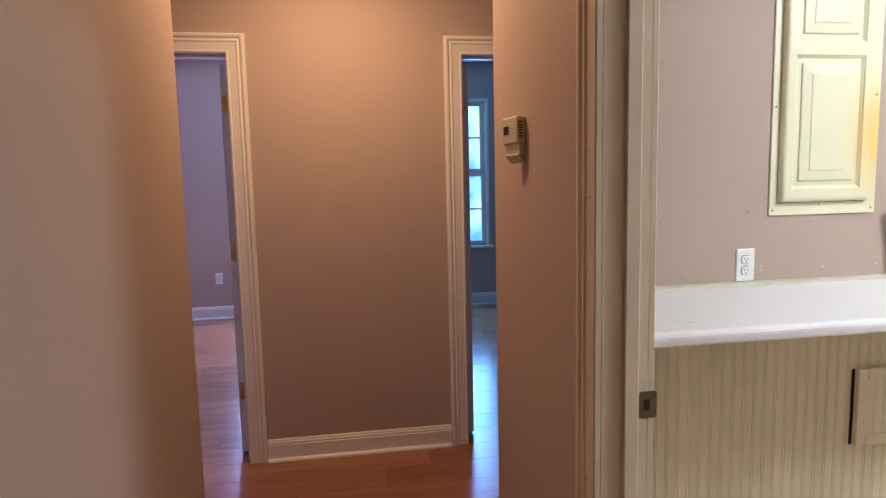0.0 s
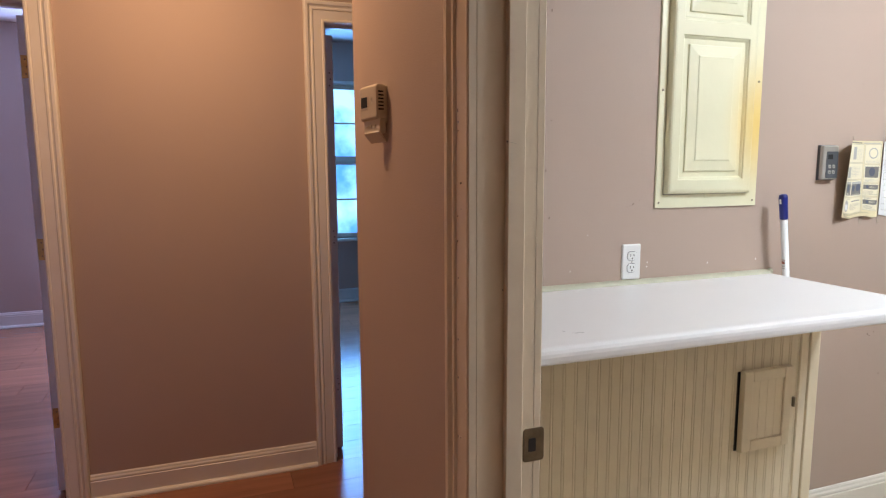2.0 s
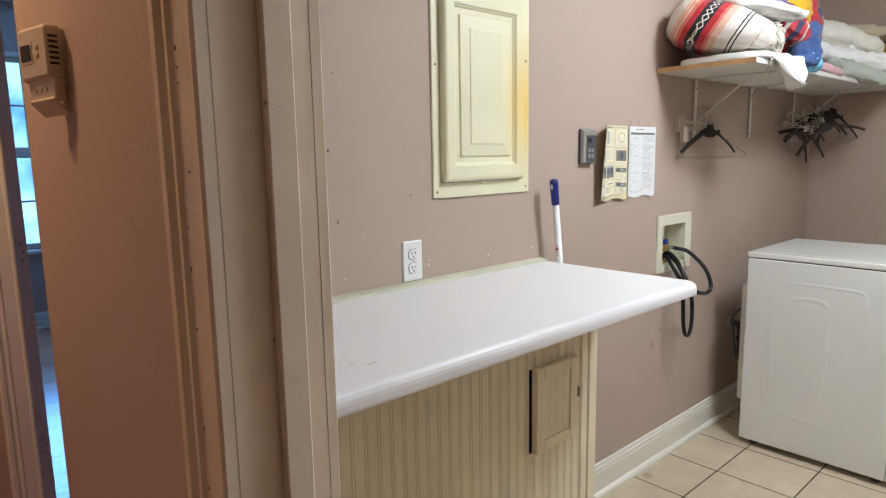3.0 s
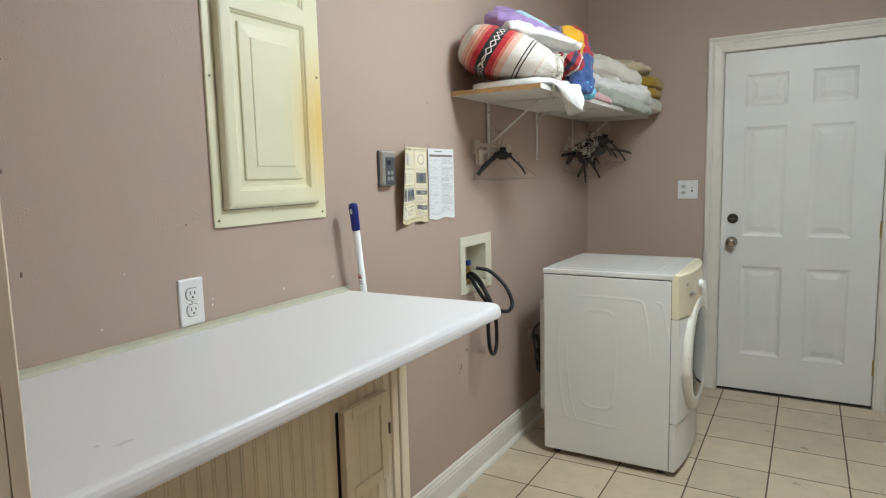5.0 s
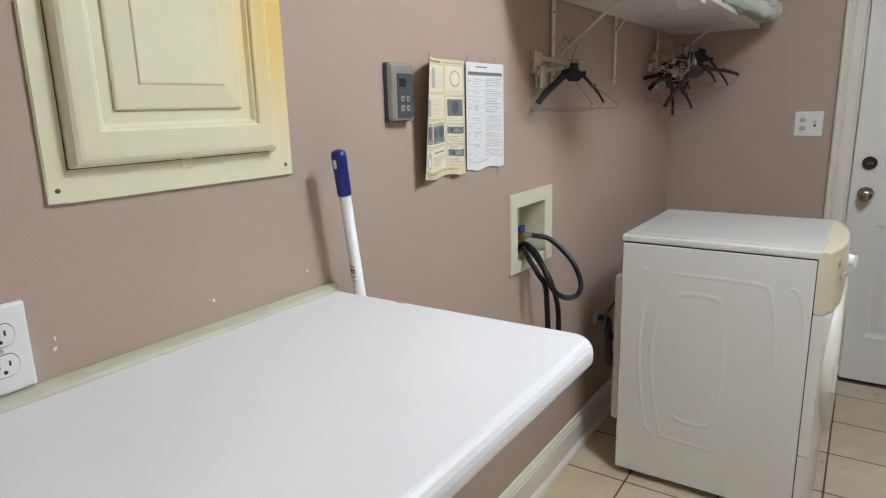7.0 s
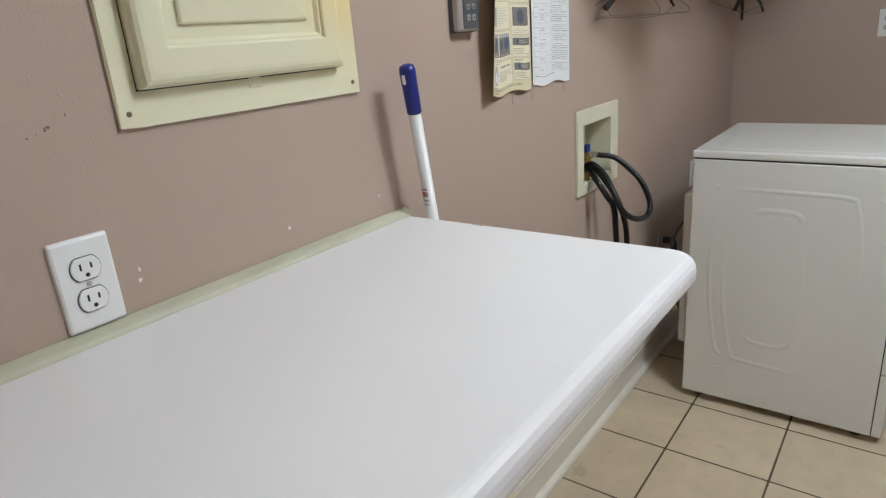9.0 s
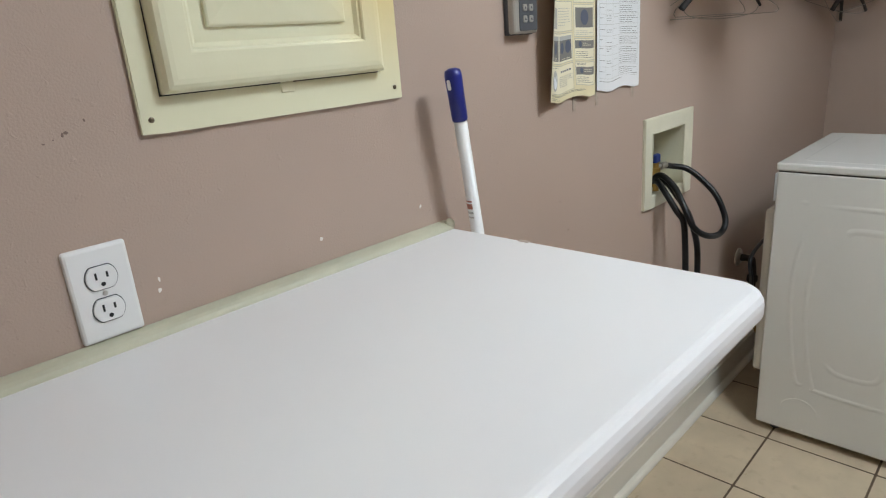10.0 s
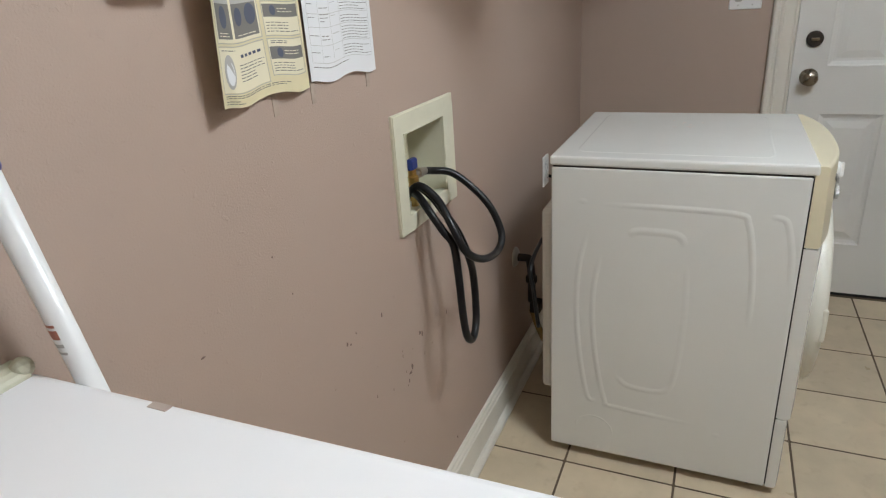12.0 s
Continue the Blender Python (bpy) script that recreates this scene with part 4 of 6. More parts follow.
for h0, h1, m in ((1.006, 1.016, M_LABEL), (1.019, 1.022, M_LABEL), (0.997, 1.001, M_INKL), (0.989, 0.992, M_INKL)):
    bm = bmesh.new()
    seg = [radians(a) for a in range(190, 300, 12)]
    va = [[bm.verts.new(q @ Vector((0.01155 * math.cos(a), 0.01155 * math.sin(a), h)) ) for a in seg] for h in (h0, h1)]
    for k in range(len(seg) - 1):
        bm.faces.new((va[0][k], va[0][k + 1], va[1][k + 1], va[1][k]))
    part("label_print", bm, m, mop)
part("collar", lathe(bmesh.new(), [(0.014, 0.0), (0.016, 0.02), (0.0135, 0.09), (0.0118, 0.12)], q, 20), M_SILVER, mop)
bm = bmesh.new()
rng = random.Random(8)
for k in range(150):
    a = rng.uniform(0, 2 * math.pi)
    r = rng.uniform(0.05, 0.13)
    p0 = Vector((0.02 * math.cos(a), 0.03 + 0.02 * math.sin(a), 0.06))
    p1 = Vector((r * 0.6 * math.cos(a), r * 0.55 * math.sin(a), rng.uniform(0.03, 0.07)))
    p2 = Vector((r * math.cos(a + rng.uniform(-.3, .3)), min(0.052, r * 0.8 * math.sin(a)), 0.006 + rng.uniform(0, 0.02)))
    tube(bm, smooth_line([p0, p1, p2], 3), 0.005, 5)
part("mop_head", bm, C_MOP, mop)

# washer supply box
supply = thing("washer_supply_box", (3.009, 2.20, 0.974), "ivory recessed washer supply box with a valve", "supply box")
SL = lambda x, y, z: (x - 3.009, y - 2.20, z - 0.974)
bx0, bx1, bz0, bz1 = 2.863, 3.158, 0.851, 1.097
IX0, IX1, IZ0, IZ1 = BOXX[0] + 0.004, BOXX[1] - 0.004, BOXZ[0] + 0.004, BOXZ[1] - 0.004
bm = wall_mesh("x", bx0, bx1, bz0, bz1, 2.192, 2.1996, [(IX0, IX1, IZ0, IZ1)])
bmesh.ops.translate(bm, verts=bm.verts, vec=(-3.009, -2.20, -0.974))
bmesh.ops.bevel(bm, geom=[e for e in bm.edges if len(e.link_faces) == 2 and e.calc_face_angle() > 1.0 and all(v.co.y < -0.0075 for v in e.verts)], offset=0.0025, segments=2, affect="EDGES")
part("flange", bm, M_BOX, supply)
bm = bmesh.new()
for lo, hi in (((IX0 - 0.003, 2.2, IZ0 - 0.003), (IX0, 2.29, IZ1 + 0.003)), ((IX1, 2.2, IZ0 - 0.003), (IX1 + 0.003, 2.29, IZ1 + 0.003)),
               ((IX0, 2.2, IZ0 - 0.003), (IX1, 2.29, IZ0)), ((IX0, 2.2, IZ1), (IX1, 2.29, IZ1 + 0.003)), ((IX0, 2.287, IZ0), (IX1, 2.29, IZ1))):
    box(bm, SL(*lo), SL(*hi))
part("recess", bm, M_BOX, supply)
vx = 2.972
valve = part("valve_body", lathe(bmesh.new(), [(0.010, 0), (0.010, 0.05), (0.013, 0.052), (0.013, 0.066), (0.009, 0.067), (0.009, 0.08)], Matrix.Translation(SL(vx, 2.214, IZ0)), 14), M_BRASS, supply, "brass valve")
part("valve_handle", slab(bmesh.new(), 0.034, 0.016, 0.022, 0.007, Matrix.Translation(SL(vx, 2.214, IZ0 + 0.082)), 0.004), M_BLUEV, valve, "blue lever handle")
part("outlet_spigot", lathe(bmesh.new(), [(0.007, 0), (0.007, 0.012), (0.011, 0.013), (0.011, 0.024), (0.009, 0.026), (0.009, 0.040)], Matrix.Translation(SL(vx + 0.006, 2.212, 0.951)) @ pose(0, 0, 0, 0, 90, -8), 14), M_STEEL, valve)
part("drain_rim", lathe(bmesh.new(), [(0.022, 0), (0.022, 0.012), (0.016, 0.012), (0.016, 0.002)], Matrix.Translation(SL(2.975, 2.235, IZ0)), 18), M_WHITE, supply)

for line, label in (([(3.008, 2.212, 0.951), (3.054, 2.205, 0.94), (3.085, 2.17, 0.928), (3.094, 2.12, 0.889), (3.092, 2.08, 0.845), (3.085, 2.055, 0.788), (3.05, 2.055, 0.76), (2.97, 2.06, 0.774), (2.925, 2.08, 0.807), (2.929, 2.11, 0.86), (2.954, 2.15, 0.905), (2.96, 2.19, 0.932), (2.962, 2.215, 0.92), (2.972, 2.23, 0.898)], "black rubber washer hose looping out of the supply box"),
                    ([(2.983, 2.235, 0.903), (2.958, 2.2, 0.913), (2.93, 2.16, 0.887), (2.928, 2.13, 0.846), (2.931, 2.11, 0.815), (2.925, 2.1, 0.747), (2.914, 2.09, 0.658), (2.921, 2.085, 0.603), (2.954, 2.085, 0.585), (2.99, 2.09, 0.619), (3.01, 2.1, 0.709), (2.995, 2.105, 0.77), (2.98, 2.12, 0.828), (2.979, 2.15, 0.871), (2.999, 2.19, 0.901), (2.983, 2.215, 0.926), (2.99, 2.235, 0.91)], "black rubber washer hose hanging down the wall")):
    hose = part("washer_hose", tube(bmesh.new(), smooth_line(line, 8), 0.0086, 12), M_RUBBER, smooth=True)
    tagged(hose, label, "hose", "washer hoses")

# ---- dryer ----
DXA, DXB, DYS, DYB = 3.327, 3.925, 1.419, 2.000
dry = thing("dryer", ((DXA + DXB) / 2, 1.70, 0), "white front-loading dryer with yellowed console on the tiles", "dryer")
dcx, dcy = (DXA + DXB) / 2, 1.70
DL = lambda x, y, z: (x - dcx, y - dcy, z)
part("cabinet_body", cube(DL(DXA, DYS, 0.028), DL(DXB, DYB, 0.886), 0.004, 2), M_APPL, dry)
top_part = part("top", cube(DL(DXA - 0.002, DYS - 0.012, 0.890), DL(DXB + 0.002, DYB + 0.004, 0.914), 0.006, 3), M_APPL, dry)
bm = bmesh.new()
loft(bm, [[(x, y, z) for x, y in rounded_rect(w, h, 0.03)] for w, h, z in ((0.50, 0.46, 0.0), (0.49, 0.45, 0.0012))], Matrix.Translation(DL(dcx, 1.72, 0.9138)))
part("top_field", bm, M_APPL, top_part)
rng = random.Random(12)
bm = bmesh.new()
for k in range(11):
    x, y = 3.74 + rng.uniform(-0.05, 0.05), 1.70 + rng.uniform(-0.045, 0.045)
    box(bm, DL(x, y, 0.9150), DL(x + rng.uniform(0.004, 0.016), y + rng.uniform(0.003, 0.009), 0.9153))
part("scratches", bm, M_TAPE, top_part, "rubbed brown scratches")
part("front_seam", cube(DL(DXA + 0.004, DYS - 0.0070, 0.034), DL(DXB - 0.004, DYS + 0.001, 0.884)), M_DARK, dry, "dark gap behind the front panels")
part("seam", cube(DL(DXA + 0.003, DYS, 0.885), DL(DXB - 0.003, DYB - 0.004, 0.891)), M_DARK, dry)


def bulge(y0, amount, x):
    s = (x - dcx) / ((DXB - DXA) / 2)
    return y0 - amount * (1 - abs(s) ** 2.4)


def front_panel(name, z0, z1, y0, amt, mat, thick=True, lean=0.0, parent=dry, bevel=0.006):
    bm = bmesh.new()
    n = 24
    rings = []
    prof = [(z0, bevel), (z0 + bevel * 0.3, bevel * 0.3), (z0 + bevel, 0.0), (z1 - bevel, 0.0), (z1 - bevel * 0.3, bevel * 0.3), (z1, bevel)]
    for z, d in prof:
        row = []
        for k in range(n + 1):
            x = DXA + (DXB - DXA) * k / n
            row.append(DL(x, bulge(y0, amt, x) + d - lean * (z - z0), z))
        row += [DL(DXB, DYS - 0.0028, z), DL(DXA, DYS - 0.0028, z)]
        rings.append(row)
    loft(bm, rings)
    return part(name, bm, mat, parent)


console = front_panel("console", 0.722, 0.912, 1.385, 0.042, M_BISC, lean=-0.03)
front_panel("front", 0.252, 0.718, 1.385, 0.030, M_APPL)
front_panel("toe_panel", 0.030, 0.247, 1.392, 0.028, M_APPL)
for x, z, r in ((dcx - 0.02, 0.835, 0.026),):
    m = Matrix.Translation(DL(x, 1.352, z)) @ pose(0, 0, 0, 90)
    knob = part("knob", lathe(bmesh.new(), [(0.028, 0), (0.028, 0.005), (0.022, 0.008), (0.020, 0.020), (0.017, 0.023), (0.006, 0.024)], m, 28), M_WHITE, console, "white dial")
    part("knob_ridge", cube((DL(x - 0.004, 0, 0)[0], DL(0, 1.320, 0)[1], z - 0.019), (DL(x + 0.004, 0, 0)[0], DL(0, 1.331, 0)[1], z + 0.019), 0.002, 1), M_WHITE, knob)
for x in (dcx - 0.19, dcx - 0.15, dcx + 0.19):
    part("button", lathe(bmesh.new(), [(0.011, 0), (0.011, 0.006), (0.008, 0.008)], Matrix.Translation(DL(x, bulge(1.385, 0.042, x) + 0.001, 0.82)) @ pose(0, 0, 0, 90), 16), M_SILVER, console)
part("badge", cube(DL(dcx - 0.24, bulge(1.385, 0.042, dcx - 0.24) - 0.003, 0.862), DL(dcx - 0.20, bulge(1.385, 0.042, dcx - 0.20) + 0.004, 0.872), 0.001, 1), M_SILVER, console)
DZ = 0.510
m = Matrix.Translation(DL(dcx, 1.366, DZ)) @ pose(0, 0, 0, 90)
ring = part("door", lathe(bmesh.new(), [(0.256, -0.020), (0.257, 0.006), (0.254, 0.016), (0.247, 0.024), (0.236, 0.0275), (0.212, 0.0285), (0.203, 0.026), (0.200, 0.018)], m @ Matrix.Diagonal((1.05, 1.05, 1.0, 1)), 64), M_RING, dry, "round porthole door with a pale ring", smooth=True)
part("glass", lathe(bmesh.new(), [(0.2015, 0.022), (0.190, 0.026), (0.15, 0.031), (0.08, 0.035), (0.01, 0.036)], m @ Matrix.Diagonal((1.05, 1.05, 1.0, 1)), 48), M_DOORGL, ring, "dark bowl-shaped glass", smooth=True)
part("door_handle", cube(DL(dcx - 0.266, 1.337, DZ - 0.045), DL(dcx - 0.246, 1.352, DZ + 0.045), 0.006, 2), M_RING, ring)


def dent(pts, w=0.009, h=0.0017):
    """A pressed rib of the side sheet: a low soft ridge along a line in the (y, z) plane."""
    bm = bmesh.new()
    line = smooth_line([(0, y, z) for y, z in pts], 6)
    rows_ = []
    for k, p in enumerate(line):
        d = (line[min(k + 1, len(line) - 1)] - line[max(k - 1, 0)]).normalized()
        s = Vector((0, -d.z, d.y))
        f = min(1, 0.15 + min(k, len(line) - 1 - k) / 4)
        rows_.append([bm.verts.new(Vector(DL(DXA, p.y, p.z)) + s * w * a - Vector((h * e * f - 0.0002, 0, 0))) for a, e in ((-1, 0), (-0.6, 0.45), (-0.2, 0.95), (0.2, 0.95), (0.6, 0.45), (1, 0))])
    for r, q4 in zip(rows_, rows_[1:]):
        for k in range(5):
            bm.faces.new((r[k], r[k + 1], q4[k + 1], q4[k]))
    return part("pressed_rib", bm, M_APPL, dry, smooth=True)


dent([(1.875, 0.795), (1.66, 0.795), (1.555, 0.790), (1.535, 0.77), (1.520, 0.70), (1.510, 0.60), (1.508, 0.50)])
dent([(1.490, 0.790), (1.462, 0.785), (1.450, 0.76), (1.438, 0.70), (1.432, 0.62)])
dent([(1.930, 0.800), (1.905, 0.800)])
dent([(1.905, 0.72), (1.925, 0.62), (1.930, 0.50), (1.920, 0.36), (1.895, 0.22), (1.870, 0.205)])
dent([(1.870, 0.66), (1.885, 0.56), (1.885, 0.45), (1.870, 0.32), (1.845, 0.21), (1.82, 0.195), (1.60, 0.185)])
dent([(1.80, 0.715), (1.78, 0.73), (1.69, 0.728), (1.665, 0.70)], 0.012)
dent([(1.66, 0.65), (1.655, 0.50), (1.665, 0.34), (1.69, 0.275), (1.78, 0.272), (1.82, 0.30)], 0.010)
dent([(1.560, 0.165), (1.535, 0.163)])
dent([(1.925, 0.10), (1.92, 0.13), (1.885, 0.150), (1.85, 0.145), (1.825, 0.12), (1.82, 0.09)], 0.004, 0.0008)
part("rear_cover", cube(DL(DXA + 0.03, DYB, 0.20), DL(DXB - 0.03, DYB + 0.035, 0.76), 0.012, 2), M_APPL, dry)
for x, y in ((DXA + 0.05, DYB - 0.05), (DXA + 0.05, DYS + 0.04), (DXB - 0.05, DYB - 0.05), (DXB - 0.05, DYS + 0.04)):
    part("foot", lathe(bmesh.new(), [(0.018, 0.0), (0.018, 0.012), (0.010, 0.014), (0.010, 0.03)], Matrix.Translation(DL(x, y, 0)), 14), M_GREY, dry)
cord = part("power_cord", tube(bmesh.new(), smooth_line([(4.035, 2.185, 0.655), (4.02, 2.12, 0.64), (3.80, 2.08, 0.60), (3.55, 2.07, 0.62), (3.345, 2.06, 0.60), (3.335, 2.05, 0.52), (3.36, 2.045, 0.40)], 8), 0.006, 8), M_RUBBER, smooth=True)
tagged(cord, "black power cord behind the dryer", "power cord")

gas = thing("gas_pipe", (3.64, 2.20, 0.487), "dark iron gas pipe with brownish connector leaving the wall", "gas pipe")
GL = lambda x, y, z: (x - 3.43, y - 2.20, z - 0.52)
part("escutcheon", lathe(bmesh.new(), [(0.034, 0), (0.033, 0.004), (0.022, 0.012), (0.014, 0.013)], pose(0, 0, 0, 90), 24), M_STEEL, gas)
part("pipe", tube(bmesh.new(), [Vector(GL(*p)) for p in smooth_line([(3.43, 2.197, 0.52), (3.43, 2.155, 0.52), (3.435, 2.150, 0.505), (3.438, 2.146, 0.46), (3.438, 2.146, 0.36)], 6)], 0.013, 12), M_PIPE, gas, smooth=True)
part("elbow", lathe(bmesh.new(), [(0.017, 0), (0.019, 0.004), (0.019, 0.02), (0.017, 0.024)], Matrix.Translation(GL(3.438, 2.146, 0.43)), 16), M_PIPE, gas)
part("shutoff_cock", cube(GL(3.415, 2.112, 0.325), GL(3.461, 2.148, 0.365), 0.006, 2), M_PIPE, gas)
part("flex_line", tube(bmesh.new(), [Vector(GL(*p)) for p in smooth_line([(3.438, 2.146, 0.33), (3.436, 2.125, 0.27), (3.45, 2.10, 0.20), (3.50, 2.08, 0.15), (3.60, 2.06, 0.13)], 6)], 0.011, 12), M_YELL, gas, "dull brown flexible connector", smooth=True)

# ---- shelf, brackets ----
SX0, SX1, SY0, SZ = 2.820, 4.655, 1.811, 1.700
shelf = thing("wall_shelf", (3.74, 2.0, SZ - 0.019), "white melamine wall shelf with a raw brown end, piled with laundry", "shelf")
HL = lambda x, y, z: (x - 3.74, y - 2.0, z - (SZ - 0.019))
part("board", cube(HL(SX0 + 0.002, SY0 + 0.001, SZ - 0.019), HL(SX1, 2.196, SZ), 0.001, 1), M_SHELF, shelf)
part("end_edge", cube(HL(SX0, SY0, SZ - 0.0185), HL(SX0 + 0.002, 2.196, SZ - 0.0005)), M_WOODE, shelf, "raw brown chipboard edge")
for x, dz in ((3.155, 0.26), (3.745, 0.25), (4.335, 0.26)):
    bm = bmesh.new()
    box(bm, HL(x - 0.012, 2.192, SZ - 0.02 - dz), HL(x + 0.012, 2.196, SZ - 0.020), 0.001, 1)
    box(bm, HL(x - 0.012, 1.86, SZ - 0.024), HL(x + 0.012, 2.192, SZ - 0.0195), 0.001, 1)
    b4 = part("bracket", bm, M_BRKT, shelf)
    if x != 3.745:
        part("brace", tube(bmesh.new(), [HL(x, 2.19, SZ - 0.205), HL(x, 1.955, SZ - 0.026)], 0.007, 6, flat=0.5), M_BRKT, b4)
    else:
        part("brace", tube(bmesh.new(), [HL(x, 2.192, SZ - 0.075), HL(x, 2.165, SZ - 0.038), HL(x, 2.12, SZ - 0.026)], 0.007, 6, flat=0.6), M_BRKT, b4)
    for z in (SZ - 0.06, SZ - 0.02 - dz + 0.02):
        part("screw", lathe(bmesh.new(), [(0.004, 0), (0.004, 0.002), (0.002, 0.003)], Matrix.Translation(HL(x, 2.192, z)) @ pose(0, 0, 0, 90), 10), M_AGED, b4)


# ---- hangers ----
def hook_line(z, r=0.016):
    return [(0.0, 0, z), (0.0, 0, z + 0.025), (0.006, 0, z + 0.045), (r, 0, z + 0.058), (r * 1.3, 0, z + 0.072), (r * 0.6, 0, z + 0.088), (-r * 0.5, 0, z + 0.088), (-r, 0, z + 0.074)]


def plastic_hanger(name, m, label, mat=M_HBLK):
    top = thing(name, m, label, "clothes hanger", "clothes hangers")
    part("hook", tube(bmesh.new(), smooth_line(hook_line(-0.02), 4), 0.0016, 6), M_STEEL, top)
    bm = bmesh.new()
    box(bm, (-0.020, -0.006, -0.030), (0.020, 0.006, -0.004), 0.005, 2)
    loft(bm, [[(-0.030, y, -0.030), (0.030, y, -0.030), (0.044, y, -0.052), (0.022, y, -0.066), (-0.022, y, -0.066), (-0.044, y, -0.052)] for y in (-0.005, 0.005)])
    for s in (-1, 1):
        tube(bm, smooth_line([(0, 0, -0.026), (s * 0.035, 0, -0.036), (s * 0.085, 0, -0.064), (s * 0.150, 0.002, -0.104), (s * 0.188, 0.004, -0.136)], 5), lambda t: 0.014 - 0.004 * t, 8, flat=0.45)
        box(bm, (s * 0.060 - 0.006, -0.005, -0.046), (s * 0.060 + 0.006, 0.005, -0.030), 0.002, 1)
        box(bm, (s * 0.128 - 0.004, -0.004, -0.092), (s * 0.128 + 0.004, 0.006, -0.076), 0.002, 1)
    part("shoulder_bar", bm, mat, top, smooth=False)
    part("bar", tube(bmesh.new(), smooth_line([(-0.186, 0.003, -0.136), (-0.150, 0, -0.158), (-0.06, 0, -0.168), (0.06, 0, -0.168), (0.150, 0, -0.158), (0.186, 0.003, -0.136)], 4), 0.0014, 6), M_WIRE, top)
    top.scale = (0.9, 0.9, 0.9)
    return top


def wire_hanger(name, m, label, mat=M_WIRE, r=0.0013):
    top = thing(name, m, label, "clothes hanger", "clothes hangers")
    part("hook", tube(bmesh.new(), smooth_line(hook_line(-0.02), 4), r, 6), mat, top)
    pts = [(0, 0, -0.02), (0.02, 0, -0.035), (0.11, 0, -0.082), (0.198, 0, -0.128), (0.207, 0, -0.139), (0.198, 0, -0.146), (0, 0, -0.146), (-0.198, 0, -0.146), (-0.207, 0, -0.139), (-0.198, 0, -0.128), (-0.11, 0, -0.082), (-0.02, 0, -0.035), (0, 0, -0.02)]
    part("frame", tube(bmesh.new(), [Vector(p) for p in pts], r, 6), mat, top)
    return top


def clip_hanger(name, m, label):
    top = thing(name, m, label, "clothes hanger", "clothes hangers")
    part("hook", tube(bmesh.new(), smooth_line(hook_line(-0.02), 4), 0.0015, 6), M_STEEL, top)
    part("bar", cube((-0.13, -0.003, -0.036), (0.13, 0.003, -0.020), 0.003, 2), M_CLEAR, top)
    for s in (-1, 1):
        bm = bmesh.new()
        box(bm, (s * 0.105 - 0.018, -0.010, -0.075), (s * 0.105 + 0.018, -0.004, -0.010), 0.003, 2)
        box(bm, (s * 0.105 - 0.018, 0.004, -0.075), (s * 0.105 + 0.018, 0.010, -0.010), 0.003, 2)
        clip = part("clip", bm, M_CLEAR, top, "milky plastic clip")
        part("spring", tube(bmesh.new(), [(s * 0.105 - 0.006, -0.011, -0.04), (s * 0.105 - 0.006, 0.011, -0.04)], 0.004, 6), M_STEEL, clip)
    return top


HZ = 1.545
plastic_hanger("clothes_hanger", pose(3.145, 2.118, HZ - 0.06, 0, 0, -14), "black plastic clothes hanger with wire bar under the shelf")
wire_hanger("clothes_hanger", pose(3.150, 2.128, HZ - 0.06, 0, 0, -26), "thin wire clothes hanger under the shelf")
wire_hanger("clothes_hanger", pose(3.150, 2.150, HZ - 0.055, 0, 0, -4), "thin wire clothes hanger under the shelf")
clip_hanger("clothes_hanger", pose(3.120, 2.158, HZ - 0.030, 0, 5, -16), "milky plastic clip hanger under the shelf")
clip_hanger("clothes_hanger", pose(3.118, 2.165, HZ - 0.050, 0, -7, -4), "milky plastic clip hanger under the shelf")
plastic_hanger("clothes_hanger", pose(4.300, 2.03, 1.575, 4, 4, -34) @ Matrix.Scale(0.72, 4), "black plastic clothes hanger in a bunch under the shelf")
plastic_hanger("clothes_hanger", pose(4.330, 1.99, 1.585, -6, 16, -46) @ Matrix.Scale(0.66, 4), "black plastic clothes hanger in a bunch under the shelf")
rng = random.Random(21)
HK = pose(4.215, 2.065, 1.528)
for k in range(26):
    yaw = -75 + 5.8 * k + rng.uniform(-6, 6)
    mm = HK @ pose(rng.uniform(-0.09, 0.13), rng.uniform(-0.07, 0.05), rng.uniform(-0.055, 0.045), rng.uniform(-12, 12), rng.uniform(-26, 26), yaw + rng.uniform(-20, 20)) @ Matrix.Scale(rng.uniform(0.40, 0.52), 4)
    kind = k % 5
    if kind in (0, 3):
        clip_hanger("clothes_hanger", mm, "milky plastic clip hanger in a bunch under the shelf")
    elif kind == 1:
        plastic_hanger("clothes_hanger", mm, "dark brown plastic clothes hanger in a bunch under the shelf", M_HBRN)
    elif kind == 2:
        wire_hanger("clothes_hanger", mm, "milky tubular clothes hanger in a bunch under the shelf", M_CLEAR, 0.0045)
    else:
        wire_hanger("clothes_hanger", mm, "dark tubular clothes hanger in a bunch under the shelf", M_HBRN if k % 2 else M_HBLK, 0.0045)


